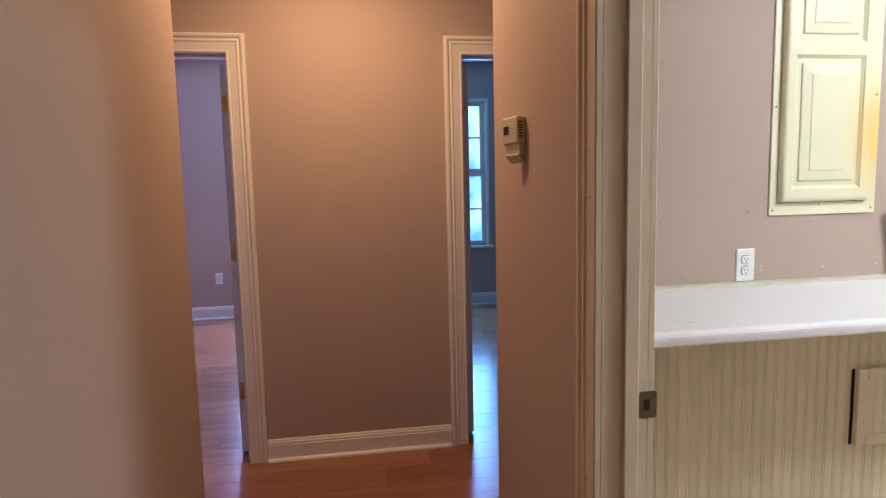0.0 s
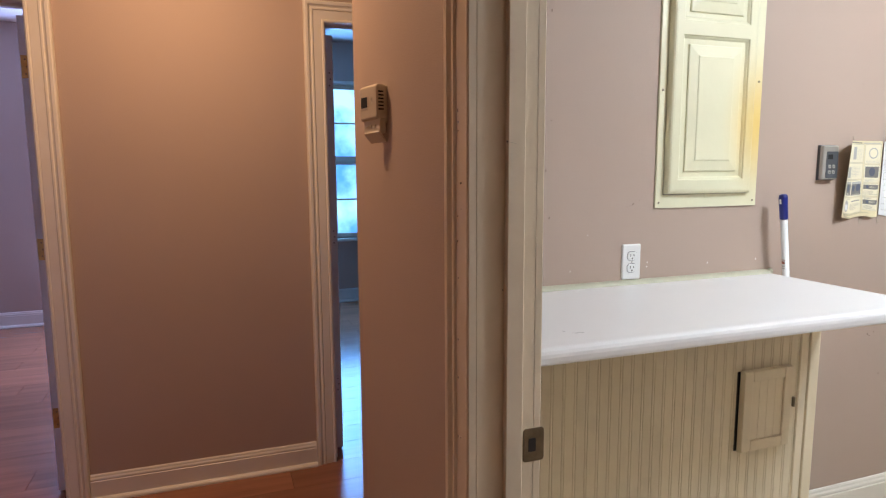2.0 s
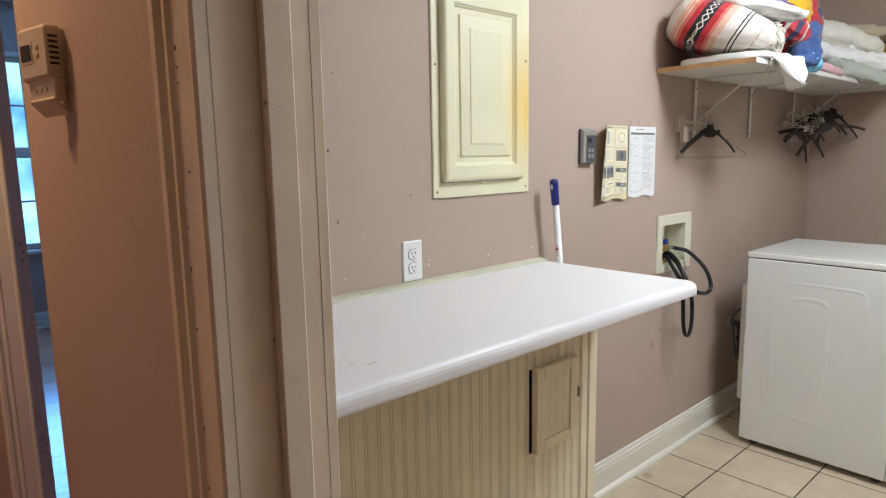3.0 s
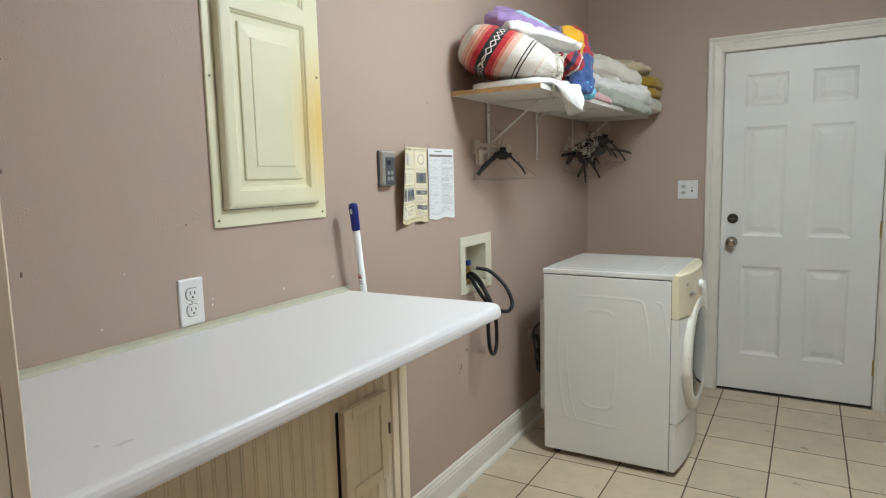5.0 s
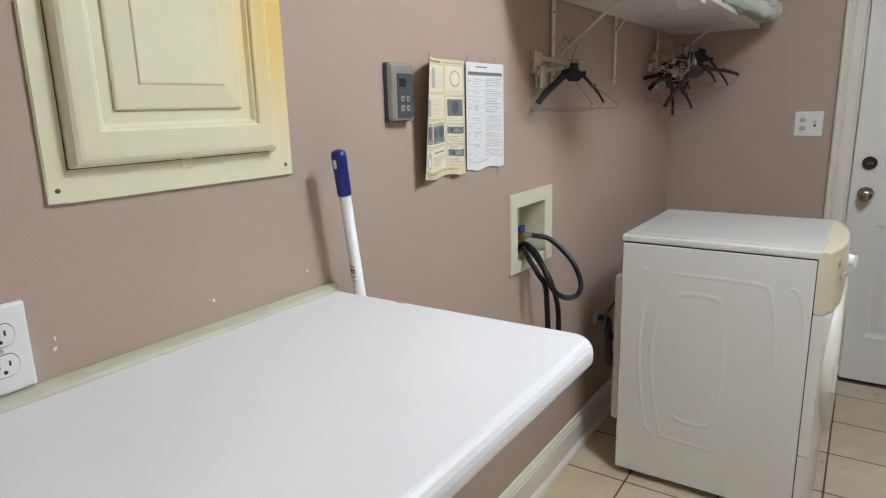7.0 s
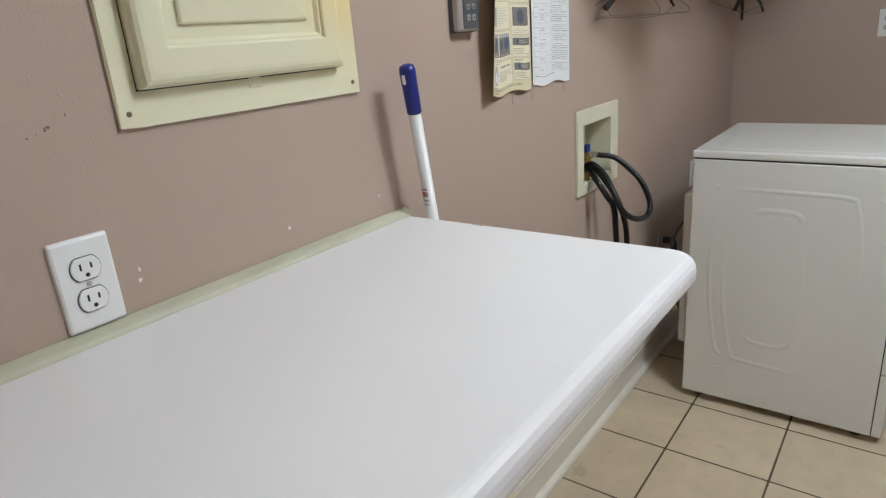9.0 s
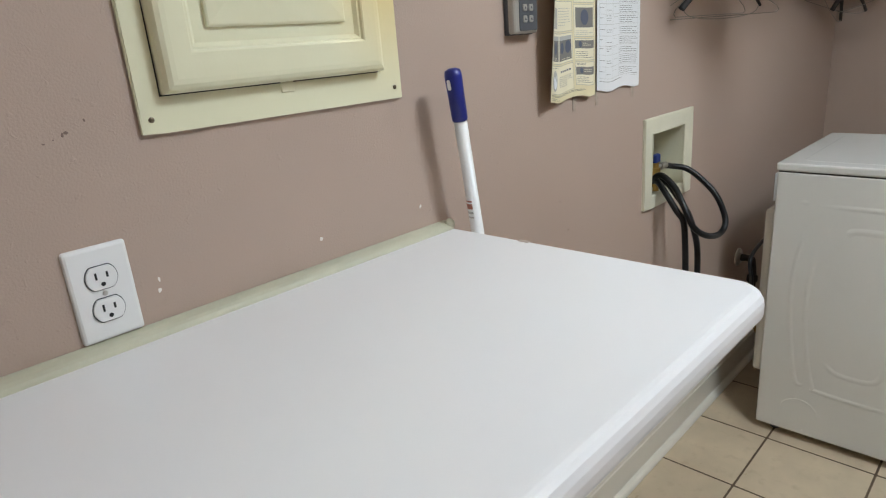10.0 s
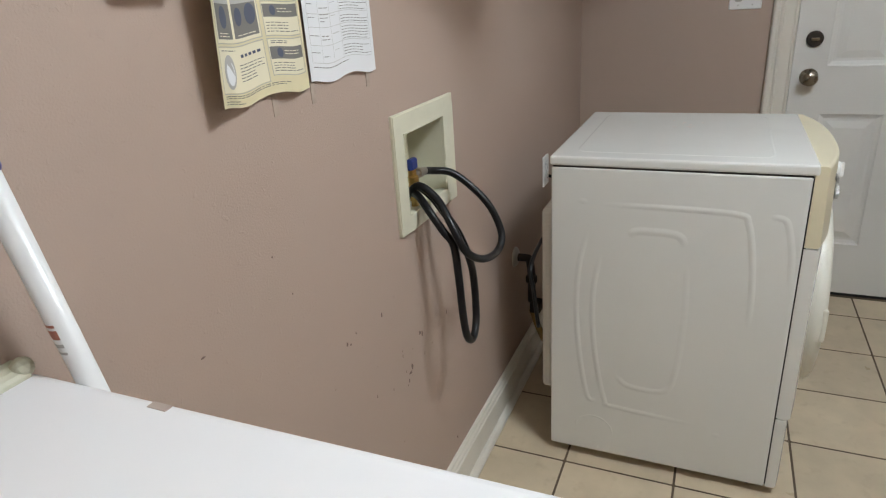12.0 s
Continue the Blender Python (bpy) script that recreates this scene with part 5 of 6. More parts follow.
# ---- laundry pile ----
def cloth(name, loc, size, rot, mat, seed, label, power=0.55, fold=0.012, res=(64, 38), along=3.0, crease=1.0, slope=0.0):
    """A soft bundle: a rounded box with deep folds running along it, sharp creases and sagging."""
    bm = bmesh.new()
    nu, nv = res
    off = Vector((seed * 3.17, seed * 1.31, seed * 0.77))
    sg = lambda v, p: math.copysign(abs(v) ** p, v)
    ridge = lambda v: 1 - 2.4 * abs(noise.noise(v))
    grid = []
    for j in range(nv + 1):
        ph = -math.pi / 2 + math.pi * j / nv
        row = []
        for i in range(nu):
            th = 2 * math.pi * i / nu
            n = Vector((sg(math.cos(ph), power) * sg(math.cos(th), power), sg(math.cos(ph), power) * sg(math.sin(th), power), sg(math.sin(ph), power)))
            p = Vector((n.x * size[0] / 2, n.y * size[1] / 2, n.z * size[2] / 2))
            warp = p + 0.05 * Vector((noise.noise(p * 6 + off), noise.noise(p * 6 - off), noise.noise(p * 5 + off * 2)))
            long = Vector((warp.x * 5 / along, warp.y * 13, warp.z * 16)) + off
            d = fold * (0.8 * noise.noise(p * 5 + off) + 0.8 * crease * ridge(long) + 0.6 * crease * ridge(warp * 22 + off) + 0.3 * crease * ridge(warp * 47 + off))
            p.z -= 0.10 * size[2] * (n.x ** 4 + n.y ** 4) * 0.5
            if n.z > 0:
                p.z *= 1 - slope * n.x
            row.append(bm.verts.new(p + n.normalized() * d))
        grid.append(row)
    for j in range(nv):
        for i in range(nu):
            bm.faces.new((grid[j][i], grid[j][(i + 1) % nu], grid[j + 1][(i + 1) % nu], grid[j + 1][i]))
    bmesh.ops.remove_doubles(bm, verts=bm.verts, dist=1e-5)
    ob = new(name, mesh_of(name, bm, mat, True))
    ob.matrix_basis = pose(*loc, *rot)
    return tagged(ob, label, "laundry", "laundry pile")


def drape(name, pts_u, mat, label, width, seed, fold=0.010, n=26, axis=(1, 0, 0), taper=0.0):
    """A cloth hanging along the line pts_u, width across along axis, with folds, 3 mm thick."""
    bm = bmesh.new()
    line = smooth_line(pts_u, 6)
    ax = Vector(axis)
    off = Vector((seed, seed * 0.7, 0))
    layers = []
    for th in (0, 0.003):
        g = []
        for j, p in enumerate(line):
            f = j / (len(line) - 1)
            row = []
            for i in range(n + 1):
                u = i / n - 0.5
                wv = math.sin(u * 17 + seed + 2 * f) * fold * (0.3 + f) + noise.noise(Vector((u * 5, f * 4, 0)) + off) * fold
                row.append(bm.verts.new(p + ax * u * width * (1 - taper * f ** 3) + Vector((0, -wv * 0.9 - th, wv * 0.25 + th * (1 - f)))))
            g.append(row)
        layers.append(g)
    rows = len(line)
    for k, g in enumerate(layers):
        for j in range(rows - 1):
            for i in range(n):
                bm.faces.new((g[j][i], g[j][i + 1], g[j + 1][i + 1], g[j + 1][i]))
    a, b = layers
    rim = [(0, i) for i in range(n)] + [(j, n) for j in range(rows - 1)] + [(rows - 1, i) for i in range(n, 0, -1)] + [(j, 0) for j in range(rows - 1, 0, -1)]
    for k in range(len(rim)):
        p, q2 = rim[k], rim[(k + 1) % len(rim)]
        bm.faces.new((a[p[0]][p[1]], a[q2[0]][q2[1]], b[q2[0]][q2[1]], b[p[0]][p[1]]))
    ob = new(name, mesh_of(name, bm, mat, True))
    return tagged(ob, label, "laundry", "laundry pile")


cloth("folded_sheet", (3.045, 1.965, 1.715), (0.40, 0.34, 0.022), (0, 0, 2), C_WHITE, 1, "white folded cotton sheet under a blanket", 0.35, 0.006)
ser = cloth("striped_blanket", (2.968, 2.000, 1.832), (0.42, 0.36, 0.170), (0, 13, -70), C_SERAPE, 2, "rolled striped serape blanket in white, peach, red and black", 0.74, 0.012, (96, 56), 4.0, 0.6, 0.45)
bm = bmesh.new()
rng = random.Random(5)
for k in range(300):
    a, z = rng.uniform(-0.12, 0.15), rng.uniform(-0.085, 0.035)
    p = Vector((0.190 - 0.14 * abs(a) - 0.25 * max(z, 0), a, z))
    d = Vector((rng.uniform(0.005, 0.035), rng.uniform(-0.02, 0.04), rng.uniform(-0.040, 0.015)))
    tube(bm, smooth_line([p - Vector((0.03, 0, 0)), p + d * 0.5 + Vector((0.010, 0, 0.008)), p + d], 3), 0.0022, 4)
part("fringe", bm, cloth_mat("cream_wool_fringe", (0.60, 0.55, 0.47)), ser, "tangled cream fringe", smooth=True)
drape("hanging_pillowcase", [(3.04, 1.93, 1.724), (3.05, 1.85, 1.730), (3.06, 1.798, 1.714), (3.07, 1.775, 1.66), (3.085, 1.757, 1.60)], C_WHITE, "white cotton cloth hanging over the shelf edge", 0.34, 1.0, 0.020, 40, (0.96, -0.1, 0), 0.93)
cloth("white_shirt", (3.060, 1.905, 1.915), (0.34, 0.17, 0.036), (4, 10, -36), C_WHITE, 3, "crumpled white shirt on a striped blanket", 0.6, 0.014, (80, 44), 5.0)
cloth("lilac_garment", (3.11, 1.990, 1.960), (0.38, 0.13, 0.060), (0, 12, -28), C_PURP, 4, "lilac garment lying on the laundry pile", 0.7, 0.013, (80, 40), 6.0)
drape("lilac_sleeve", [(2.985, 2.075, 1.960), (3.015, 2.055, 2.030), (3.06, 2.03, 2.036), (3.12, 1.99, 2.010), (3.20, 1.945, 1.988), (3.29, 1.895, 1.965), (3.33, 1.885, 1.945)], C_PURP, "lilac sleeve folded over the laundry pile", 0.10, 2.0, 0.012, 24, (0.1, 0.75, 0.45), 0.3)
cloth("aqua_towel", (3.165, 2.000, 2.002), (0.19, 0.10, 0.036), (0, 15, -26), C_LBLUE, 5, "pale aqua towel on top of the laundry pile", 0.45, 0.006)
cloth("dark_garment", (3.36, 1.955, 1.965), (0.20, 0.16, 0.045), (0, 6, -20), C_PLAID, 6, "dark patterned garment folded in the pile", 0.6, 0.016)
cloth("red_garment", (3.56, 1.975, 1.895), (0.22, 0.24, 0.310), (0, 0, 8), C_RED, 7, "red cloth bundle in the laundry pile", 0.75, 0.016)
cloth("yellow_garment", (3.355, 1.875, 1.935), (0.11, 0.06, 0.05), (10, 22, -30), C_YEL, 8, "yellow cloth tucked in the laundry pile", 0.85, 0.026)
cloth("plaid_shirt", (3.315, 1.875, 1.875), (0.14, 0.07, 0.09), (0, 28, -40), striped("red_white_plaid", [(-0.1, (0.45, 0.04, 0.05)), (-0.04, WOOL), (-0.025, (0.45, 0.04, 0.05)), (0.0, (0.05, 0.05, 0.10)), (0.02, (0.45, 0.04, 0.05)), (0.04, WOOL), (0.05, (0.3, 0.03, 0.04))]), 9, "red and white plaid shirt in the pile", 0.8, 0.026)
cloth("denim_garment", (3.375, 1.838, 1.800), (0.065, 0.07, 0.15), (0, 18, -20), C_NAVY, 10, "blue denim garment bulging from the pile", 0.85, 0.024)
cloth("blue_flannel", (3.345, 1.826, 1.745), (0.06, 0.05, 0.06), (0, 10, -20), C_NAVY, 11, "blue cloth crumpled on the shelf", 0.9, 0.028)
cloth("sky_blue_towel", (3.355, 1.805, 1.722), (0.07, 0.05, 0.04), (0, 6, -10), C_CYAN, 12, "sky blue towel corner on the shelf edge", 0.8, 0.022)
cloth("pink_towel", (3.68, 1.862, 1.718), (0.30, 0.11, 0.036), (0, 2, 0), C_PINK, 13, "pale pink folded cloth on the shelf", 0.5, 0.005)
cloth("white_pillow", (3.985, 1.935, 1.905), (0.48, 0.14, 0.085), (0, 15, -44), C_OFFW, 14, "off-white rolled pillow on the laundry pile", 0.7, 0.021)
cloth("white_pillow", (4.030, 1.885, 1.815), (0.48, 0.13, 0.080), (0, 14, -44), C_WHITE, 15, "white rolled pillow on the laundry pile", 0.7, 0.021)
cloth("grey_green_pillowcase", (4.020, 1.812, 1.730), (0.32, 0.055, 0.055), (0, 20, -44), C_GREYG, 16, "pale grey-green rolled pillowcase at the shelf edge", 0.7, 0.014)
cloth("cream_pillowcase", (3.96, 2.01, 1.985), (0.13, 0.035, 0.17), (0, 38, -20), C_OFFW, 17, "cream pillowcase standing up in the pile", 0.8, 0.014)
cloth("beige_linen", (4.22, 1.895, 1.940), (0.44, 0.17, 0.045), (0, 2, -38), C_BEIGE, 18, "beige linen lying on folded blankets", 0.75, 0.017)
cloth("mustard_blanket", (4.480, 1.880, 1.868), (0.30, 0.34, 0.062), (0, 2, 0), C_MUST, 19, "mustard yellow folded blanket", 0.45, 0.007)
cloth("mustard_blanket", (4.480, 1.885, 1.812), (0.31, 0.34, 0.058), (0, 0, 2), C_MUST, 20, "mustard yellow folded blanket", 0.45, 0.007)
cloth("white_blanket", (4.43, 1.890, 1.742), (0.40, 0.34, 0.080), (0, 0, 0), C_OFFW, 21, "off-white folded blanket on the shelf", 0.45, 0.008)
cloth("denim_scrap", (3.80, 1.98, 1.965), (0.11, 0.12, 0.13), (0, 10, 0), C_NAVY, 22, "dark blue cloth between pillows", 0.8, 0.016)


# ---- outer door ----
odoor = thing("outer_door", (4.676, 0.9775, 0.012), "white six-panel outer door, closed, with nickel knob", "door", kind="structure")
OL = lambda x, y, z: (x - 4.676, y - 0.9775, z - 0.012)
Y0, Y1, T0, T1 = 0.578, 1.377, 4.672, 4.708
cols = ((1.045, 1.260), (0.715, 0.925))
rows6 = ((0.235, 0.775), (0.958, 1.597), (1.715, 1.895))
bm = wall_mesh("y", Y0, Y1, 0.014, 2.029, T0, T1, [(c[0], c[1], r[0], r[1]) for c in cols for r in rows6])
bmesh.ops.translate(bm, verts=bm.verts, vec=(-4.676, -0.9775, -0.012))
leaf = part("leaf", bm, M_DOORW, odoor)
for c in cols:
    for r in rows6:
        bm = bmesh.new()
        def rg(d, x):
            return [OL(x, c[0] + d, r[0] + d), OL(x, c[1] - d, r[0] + d), OL(x, c[1] - d, r[1] - d), OL(x, c[0] + d, r[1] - d)]
        loft(bm, [rg(0, T1), rg(0, T0 + 0.0005), rg(0.006, T0 + 0.006), rg(0.018, T0 + 0.011), rg(0.028, T0 + 0.011), rg(0.052, T0 + 0.004), rg(0.055, T0 + 0.003)])
        part("panel", bm, M_DOORW, leaf)
m = Matrix.Translation(OL(T0, 1.316, 0.918)) @ pose(0, 0, 0, 0, -90, 0)
part("door_knob", lathe(bmesh.new(), [(0.033, 0), (0.032, 0.006), (0.014, 0.012), (0.012, 0.030), (0.022, 0.038), (0.028, 0.050), (0.027, 0.060), (0.020, 0.066), (0.006, 0.068)], m, 32), M_KNOB, odoor, "tarnished nickel knob", smooth=True)
m = Matrix.Translation(OL(T0, 1.314, 1.060)) @ pose(0, 0, 0, 0, -90, 0)
bolt = part("deadbolt", lathe(bmesh.new(), [(0.030, 0), (0.029, 0.010), (0.024, 0.014), (0.006, 0.0145)], m, 32), M_PIPE, odoor, "dark deadbolt")
part("thumb_turn", cube(OL(T0 - 0.028, 1.300, 1.055), OL(T0 - 0.014, 1.328, 1.065), 0.002, 1), M_AGED, bolt)
part("latch_plate", cube(OL(T0 - 0.002, 1.3775, 0.89), OL(T0 + 0.022, 1.3795, 0.945)), M_STEEL, odoor)
for z in (0.235, 1.01, 1.80):
    hg = part("hinge", lathe(bmesh.new(), [(0.0065, 0), (0.0065, 0.088), (0.004, 0.092)], Matrix.Translation(OL(4.664, 0.577, z - 0.045)), 12), M_BRASS, odoor, "brass hinge")
part("door_sweep", cube(OL(T0 + 0.004, Y0, 0.001), OL(T1 - 0.004, Y1, 0.0135)), M_DARK, odoor)
structure("threshold", cube((4.705, 0.575, -0.002), (4.80, 1.380, 0.010), 0.002, 1), M_AGED, "dark metal threshold under the outer door", "threshold")
structure("door_backing", cube((4.79, 0.55, 0), (4.83, 1.405, 2.06)), M_DOORW, "white outer face behind the door", "door")

sw = thing("light_switch", WALL_E(1.570, 1.236), "white two-gang plate with dial and toggle switch", "light switch")
part("plate", slab(bmesh.new(), 0.116, 0.114, 0.006, 0.004, Matrix(), 0.004), M_WHITE, sw)
for y in (0.019, -0.019):
    part("toggle_small", slab(bmesh.new(), 0.026, 0.020, 0.004, 0.008, pose(-0.025, y, 0.006), 0.001), M_SILVER, sw)
part("toggle_slot", cube((0.020, -0.013, 0.0058), (0.030, 0.013, 0.0066)), M_GREY, sw)
part("toggle", cube((0.0215, -0.002, 0.006), (0.0285, 0.011, 0.016), 0.001, 1), M_WHITE, sw)
for x in (-0.025, 0.025):
    for y in (0.041, -0.041):
        part("screw", lathe(bmesh.new(), [(0.0028, 0.006), (0.0028, 0.007), (0.0015, 0.0074)], Matrix.Translation((x, y, 0)), 10), M_STEEL, sw)

stop_t = thing("door_stop", (4.02, 0.500, 0.055), "spring door stop on the baseboard", "door stop")
part("spring", tube(bmesh.new(), [(0.005 * math.cos(a), 0.000 + 0.0011 * a, 0.005 * math.sin(a)) for a in [k * 0.5 for k in range(110)]], 0.0012, 5), M_BRASS, stop_t)
part("tip", lathe(bmesh.new(), [(0.007, 0), (0.007, 0.012), (0.004, 0.015)], pose(0, 0.059, 0, -90), 12), M_WHITE, stop_t)

# ceiling lights
def ceiling_light(name, x, y, label, r):
    top = thing(name, (x, y, CEIL), label, "ceiling light")
    part("base", lathe(bmesh.new(), [(r, 0), (r, -0.012), (r * 0.93, -0.024), (r * 0.5, -0.030)], Matrix(), 40), M_WHITE, top)
    return top


ceiling_light("ceiling_light", LAUNDRY[0], LAUNDRY[1], "white round ceiling light in the laundry room", 0.17)
ceiling_light("ceiling_light", HALL[0], HALL[1], "white round ceiling light in the hall", 0.14)

# ---- wall marks ----
hk = part("picture_hook", tube(bmesh.new(), smooth_line([(2.400, 2.199, 2.005), (2.400, 2.188, 2.000), (2.404, 2.180, 1.985), (2.406, 2.178, 1.970), (2.400, 2.180, 1.962)], 4), 0.004, 8), M_SILVER, smooth=True)
tagged(hk, "small grey hook screwed in the wall", "hook")
rng = random.Random(31)


def blot(bm, x, z, w, h, y=2.2, d=0.0006):
    n = 9
    r0 = [rng.uniform(0.6, 1.1) for _ in range(n)]
    loft(bm, [[(x + w * f * r0[k] * math.cos(k * 2 * math.pi / n), yy, z + h * f * r0[k] * math.sin(k * 2 * math.pi / n)) for k in range(n)] for f, yy in ((1, y - 0.0001), (0.9, y - d))])
    return bm


def marks(name, spots, mat, label):
    bm = bmesh.new()
    for x, z, w, h in spots:
        blot(bm, x, z, w, h)
    return tagged(part(name, bm, mat), label, "wall mark", kind="stuff")


marks("paint_chips", [(1.587, 1.073, 0.0022, 0.004), (1.585, 1.059, 0.0028, 0.004), (1.832, 1.058, 0.003, 0.0045), (2.043, 1.059, 0.0028, 0.0035), (1.30, 1.06, 0.002, 0.003), (1.36, 1.17, 0.0013, 0.002)], M_CHIP, "small white paint chips on the wall")
marks("wall_scuffs", [(2.42 + rng.uniform(-0.3, 0.7), rng.uniform(0.35, 0.75), rng.uniform(0.0006, 0.0018), rng.uniform(0.0006, 0.002)) for _ in range(12)]
      + [(2.86 + rng.uniform(-0.05, 0.09), 0.56 + rng.uniform(-0.08, 0.06), rng.uniform(0.0006, 0.0016), rng.uniform(0.001, 0.006)) for _ in range(7)]
      + [(2.758, 0.725, 0.0025, 0.006), (2.915, 0.598, 0.006, 0.005), (2.926, 0.590, 0.004, 0.008), (2.865, 0.540, 0.005, 0.009), (2.855, 0.530, 0.008, 0.004), (2.845, 0.515, 0.003, 0.006), (2.629, 0.732, 0.004, 0.005), (2.640, 0.726, 0.003, 0.003), (2.661, 0.738, 0.002, 0.003), (3.067, 0.575, 0.002, 0.009), (2.774, 0.538, 0.002, 0.003), (2.707, 0.566, 0.0015, 0.004), (2.311, 0.895, 0.004, 0.002), (2.473, 0.968, 0.0015, 0.002), (2.504, 0.894, 0.0015, 0.002), (3.085, 0.178, 0.003, 0.005), (1.526, 1.264, 0.003, 0.002), (1.522, 1.262, 0.0014, 0.003), (1.502, 1.255, 0.002, 0.0012), (1.512, 1.258, 0.0012, 0.001), (1.547, 1.275, 0.0014, 0.002), (2.64, 1.64, 0.003, 0.003), (2.50, 1.67, 0.002, 0.002)],
      M_DIRT, "small dark scuffs on the wall")

# ---- hall ----
th = thing("thermostat", pose(0.665, 2.012, 1.512, 90, 0, -90), "ivory wall thermostat, its cover loose and its lower flap hanging open", "thermostat")
part("back_plate", slab(bmesh.new(), 0.078, 0.086, 0.008, 0.006, pose(0, 0.018, 0), 0.002), M_IVORY, th)
LOOSE = pose(0.040, 0, 0.004) @ Matrix.Diagonal((0.82, 1, 0.85, 1)) @ pose(0, 0, 0, 0, 16, 2) @ pose(-0.050, 0, -0.006)
body = part("housing", slab(bmesh.new(), 0.104, 0.080, 0.026, 0.010, LOOSE @ pose(0, 0.024, 0.008), 0.006), M_IVORY, th)
bezel = part("display_bezel", slab(bmesh.new(), 0.044, 0.034, 0.001, 0.003, LOOSE @ pose(-0.020, 0.026, 0.0338), 0.0005), M_IVORY, body)
part("display", slab(bmesh.new(), 0.034, 0.024, 0.001, 0.002, LOOSE @ pose(-0.020, 0.026, 0.0346), 0.0003), M_LCD, bezel, "dark display")
for k in range(6):
    bm = cube((0.0514, 0.004 + 0.008 * k, 0.014), (0.0527, 0.0075 + 0.008 * k, 0.030))
    bmesh.ops.transform(bm, matrix=LOOSE, verts=bm.verts)
    part("vent", bm, M_DARK, body)
for y in (0.032, 0.020):
    part("button", slab(bmesh.new(), 0.010, 0.006, 0.002, 0.002, LOOSE @ pose(0.018, y, 0.0337), 0.001), M_IVORY, body)
bay = part("switch_bay", slab(bmesh.new(), 0.092, 0.036, 0.018, 0.005, LOOSE @ pose(0.004, -0.030, 0.008), 0.003), M_IVORY, th)
for x in (-0.020, 0.0, 0.020):
    part("slide_switch", slab(bmesh.new(), 0.010, 0.006, 0.002, 0.001, LOOSE @ pose(x, -0.030, 0.0258), 0.0006), M_BISC, bay)
part("cover_flap", slab(bmesh.new(), 0.086, 0.034, 0.004, 0.004, LOOSE @ pose(0.004, -0.044, 0.026) @ pose(0, 0, 0, 48, 0, 0) @ pose(0, -0.016, 0), 0.0015), M_IVORY, th, "open hinged flap")

strike = part("strike_plate", slab(bmesh.new(), 0.040, 0.060, 0.0018, 0.006, pose(0.772, 1.4405, 0.912, 90), 0.0008), M_AGED)
tagged(strike, "dark bronze strike plate on the door jamb", "strike plate")
part("latch_hole", slab(bmesh.new(), 0.014, 0.024, 0.0006, 0.002, pose(0.769, 1.4388, 0.912, 90), 0.0002), M_DARK, strike)
rng = random.Random(3)
bm = bmesh.new()
for k in range(26):
    f = rng.random()
    x, y = (0.6405 + rng.uniform(0, 0.0008), 1.444 + rng.choice((0.0, 0.012, 0.014)) + rng.uniform(-0.002, 0.002)) if f < 0.5 else (rng.choice((0.7415, 0.7112, 0.788)) + rng.uniform(-0.001, 0.001), 1.4272 if f < 0.8 else 1.4396)
    z, h = rng.uniform(0.3, 2.0), rng.uniform(0.0005, 0.002)
    box(bm, (x - 0.0006, y - 0.0005, z - h), (x + 0.0006, y + 0.0005, z + h))
for x, y, z in ((0.712, 1.4272, 1.424), (0.6405, 1.4445, 1.360)):
    box(bm, (x - 0.0012, y - 0.0010, z - 0.0014), (x + 0.0012, y + 0.0008, z + 0.0014))
for k in range(4):
    box(bm, (0.713 + 0.005 * k, 1.4278, 1.4237 - 0.0012 * k), (0.7172 + 0.005 * k, 1.4281, 1.4240 - 0.0012 * k))
tagged(part("chipped_paint", bm, M_DIRT), "dark chips in the jamb's paint", "paint chips", kind="stuff")


def inner_door(name, hinge_x, side, label):
    """A white door standing open at right angles into the far room, hinged at hinge_x; side: +1 leaf to the east of the hinge line."""
    top = thing(name, (hinge_x, 3.50, 0.012), label, "door", kind="structure")
    a, b = sorted((0.0, side * 0.035))
    part("leaf", cube((a, -0.028, 0.0), (b, 0.74, 1.965), 0.0015, 1), M_DOORW, top)
    for z in (0.325, 1.045, 1.77):
        bm = cube((a + 0.003, -0.0305, z - 0.044), (b - 0.003, -0.0282, z + 0.044), 0.001, 1)
        hg = part("hinge", bm, M_BRASS if side < 0 else M_BRKT, top, "brass hinge" if side < 0 else "painted hinge")
        part("hinge_pin", lathe(bmesh.new(), [(0.006, -0.044), (0.006, 0.044)], Matrix.Translation((-side * 0.004, -0.030, z)), 10), M_BRASS if side < 0 else M_BRKT, hg)
        for dz in (-0.028, 0, 0.028):
            part("hinge_screw", lathe(bmesh.new(), [(0.0035, 0), (0.003, 0.0008)], Matrix.Translation((side * 0.017 + 0.004 * (dz == 0), -0.0305, z + dz)) @ pose(0, 0, 0, 90), 8), M_AGED, hg)
    return top


inner_door("door_1", D1[1] - 0.019, -1, "white bedroom door standing open on brass hinges")
inner_door("door_2", D2[0] + 0.019, 1, "white bedroom door standing open on painted hinges")

# ---- floor pieces ----
def tile_mesh(w, h):
    bm = bmesh.new()
    rr = lambda d, z: [(x, y, z) for x, y in rounded_rect(w - 2 * d, h - 2 * d, 0.003, 1)]
    loft(bm, [rr(0, -0.006), rr(0, -0.0005), rr(0.0012, 0.0)])
    return mesh_of("tile", bm, M_TILE)


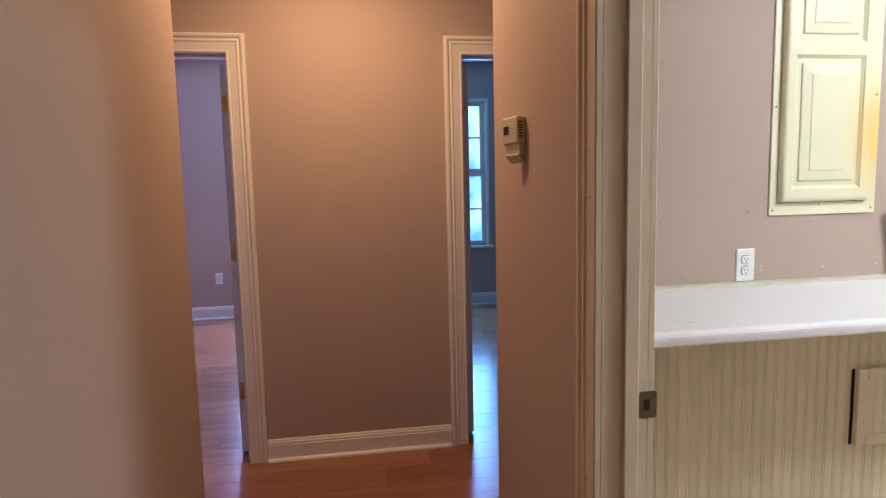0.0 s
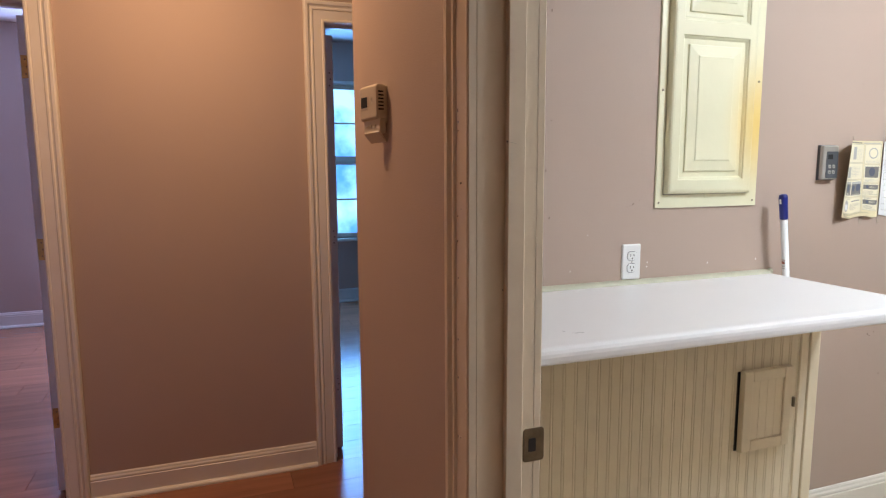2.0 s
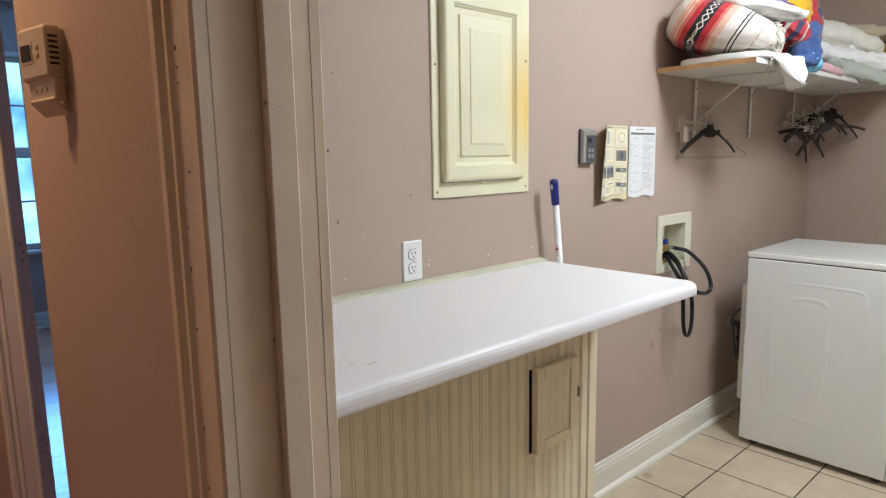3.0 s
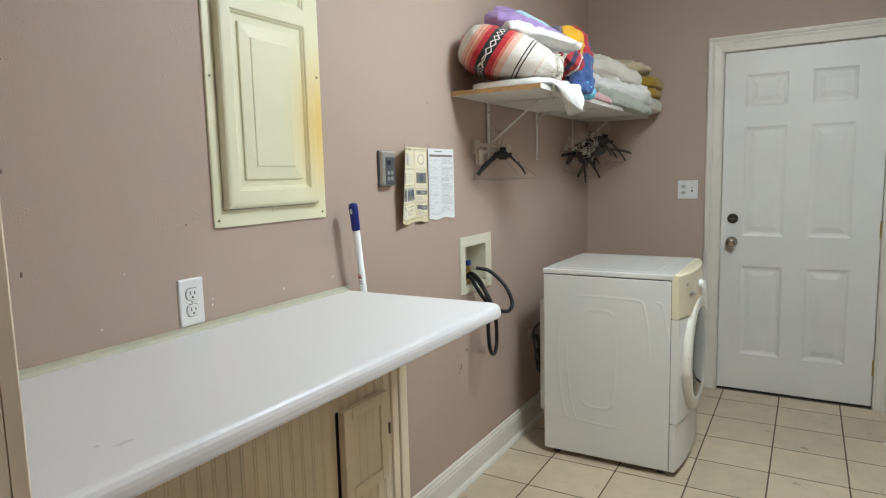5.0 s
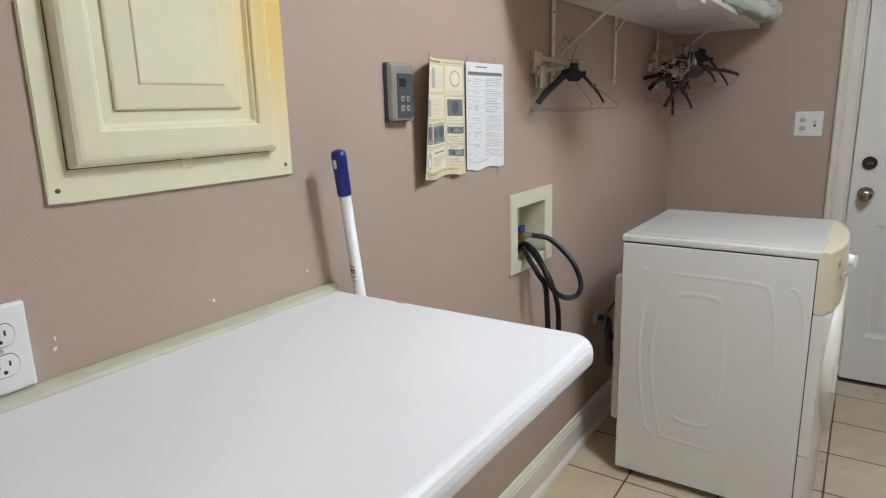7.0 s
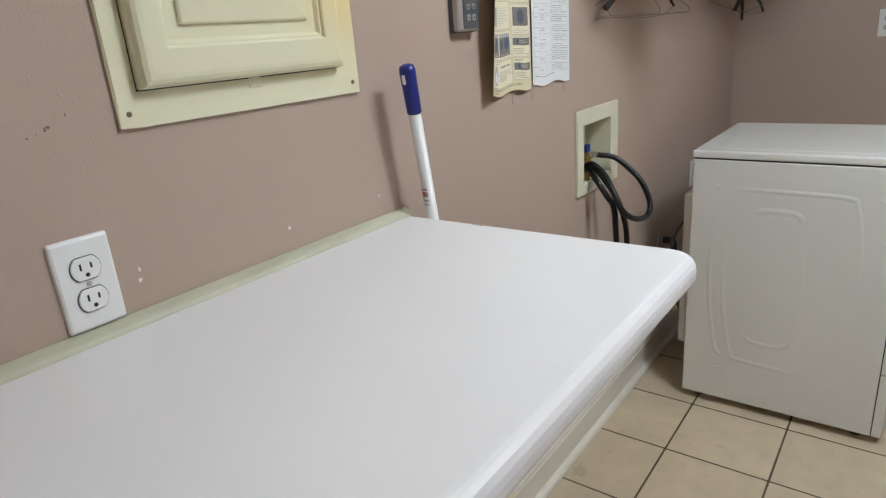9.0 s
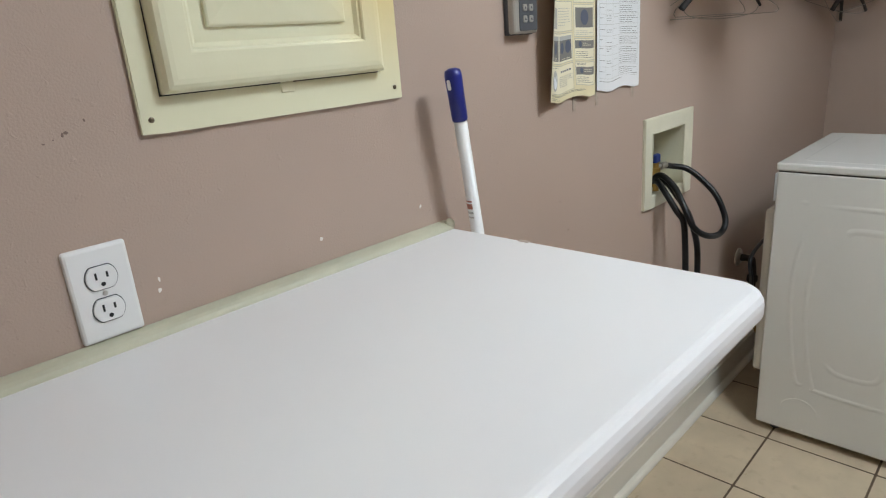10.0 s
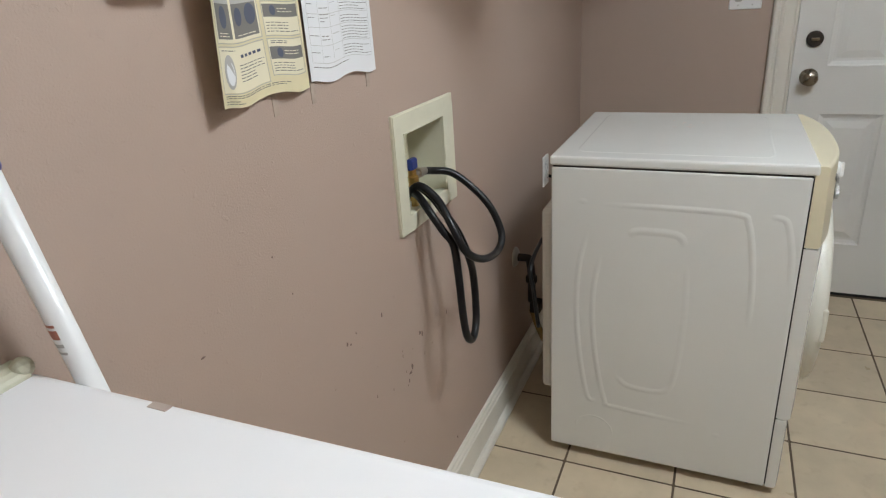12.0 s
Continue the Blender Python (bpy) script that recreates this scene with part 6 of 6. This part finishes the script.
TP, TPX, TX, TY, GAP = 0.3055, 0.2988, 3.286, 1.031, 0.0064
shapes = {}
for i in range(-9, 5):
    for j in range(-3, 5):
        x0, x1 = max(0.732, TX + i * TPX + GAP / 2), min(4.656, TX + (i + 1) * TPX - GAP / 2)
        y0, y1 = max(0.478, TY + j * TP + GAP / 2), min(2.197, TY + (j + 1) * TP - GAP / 2)
        if x1 - x0 < 0.02 or y1 - y0 < 0.02:
            continue
        key = (round(x1 - x0, 3), round(y1 - y0, 3))
        if key not in shapes:
            shapes[key] = tile_mesh(*key)
        ob = new("tile", shapes[key])
        ob.parent = floor_laundry
        ob.location = ((x0 + x1) / 2, (y0 + y1) / 2, 0)

floor_boards = tagged(thing("floor_laminate", (0, 0, 0), "red-brown glossy laminate plank floor", "floor"), kind="structure")
PW, PL = 0.194, 1.22
shapes = {}
rng = random.Random(6)
y = 2.0
while y < 6.86:
    y1 = min(6.866, y + PW)
    x = -2.55 - rng.uniform(0, PL)
    while x < 3.29:
        xa, xb = max(-2.55, x), min(3.29, x + PL)
        lim = 0.664 if y < 2.34 else 3.29
        lo = -0.354 if y < 2.2 else -2.55
        xa, xb = max(xa, lo), min(xb, lim)
        if xb - xa > 0.03:
            w, h = round(xb - xa - 0.0012, 3), round(y1 - y - 0.0012, 3)
            if (w, h) not in shapes:
                bm = bmesh.new()
                rr = lambda d, z: [(sx * (w / 2 - d), sy * (h / 2 - d), z) for sx, sy in ((1, 1), (-1, 1), (-1, -1), (1, -1))]
                loft(bm, [rr(0, -0.010), rr(0, -0.0006), rr(0.0006, 0.0)])
                shapes[w, h] = mesh_of("plank", bm, M_PLANK)
            ob = new("plank", shapes[w, h])
            ob.parent = floor_boards
            ob.location = ((xa + xb) / 2, (y + y1) / 2, 0)
        x += PL
    y += PW
part("rear_boards", cube((-0.354, -1.6, -0.010), (0.664, 1.999, 0.0)), M_PLANK, floor_boards)
part("doorway_board", cube((0.665, 0.631, -0.010), (0.727, 1.439, 0.0)), M_PLANK, floor_boards)
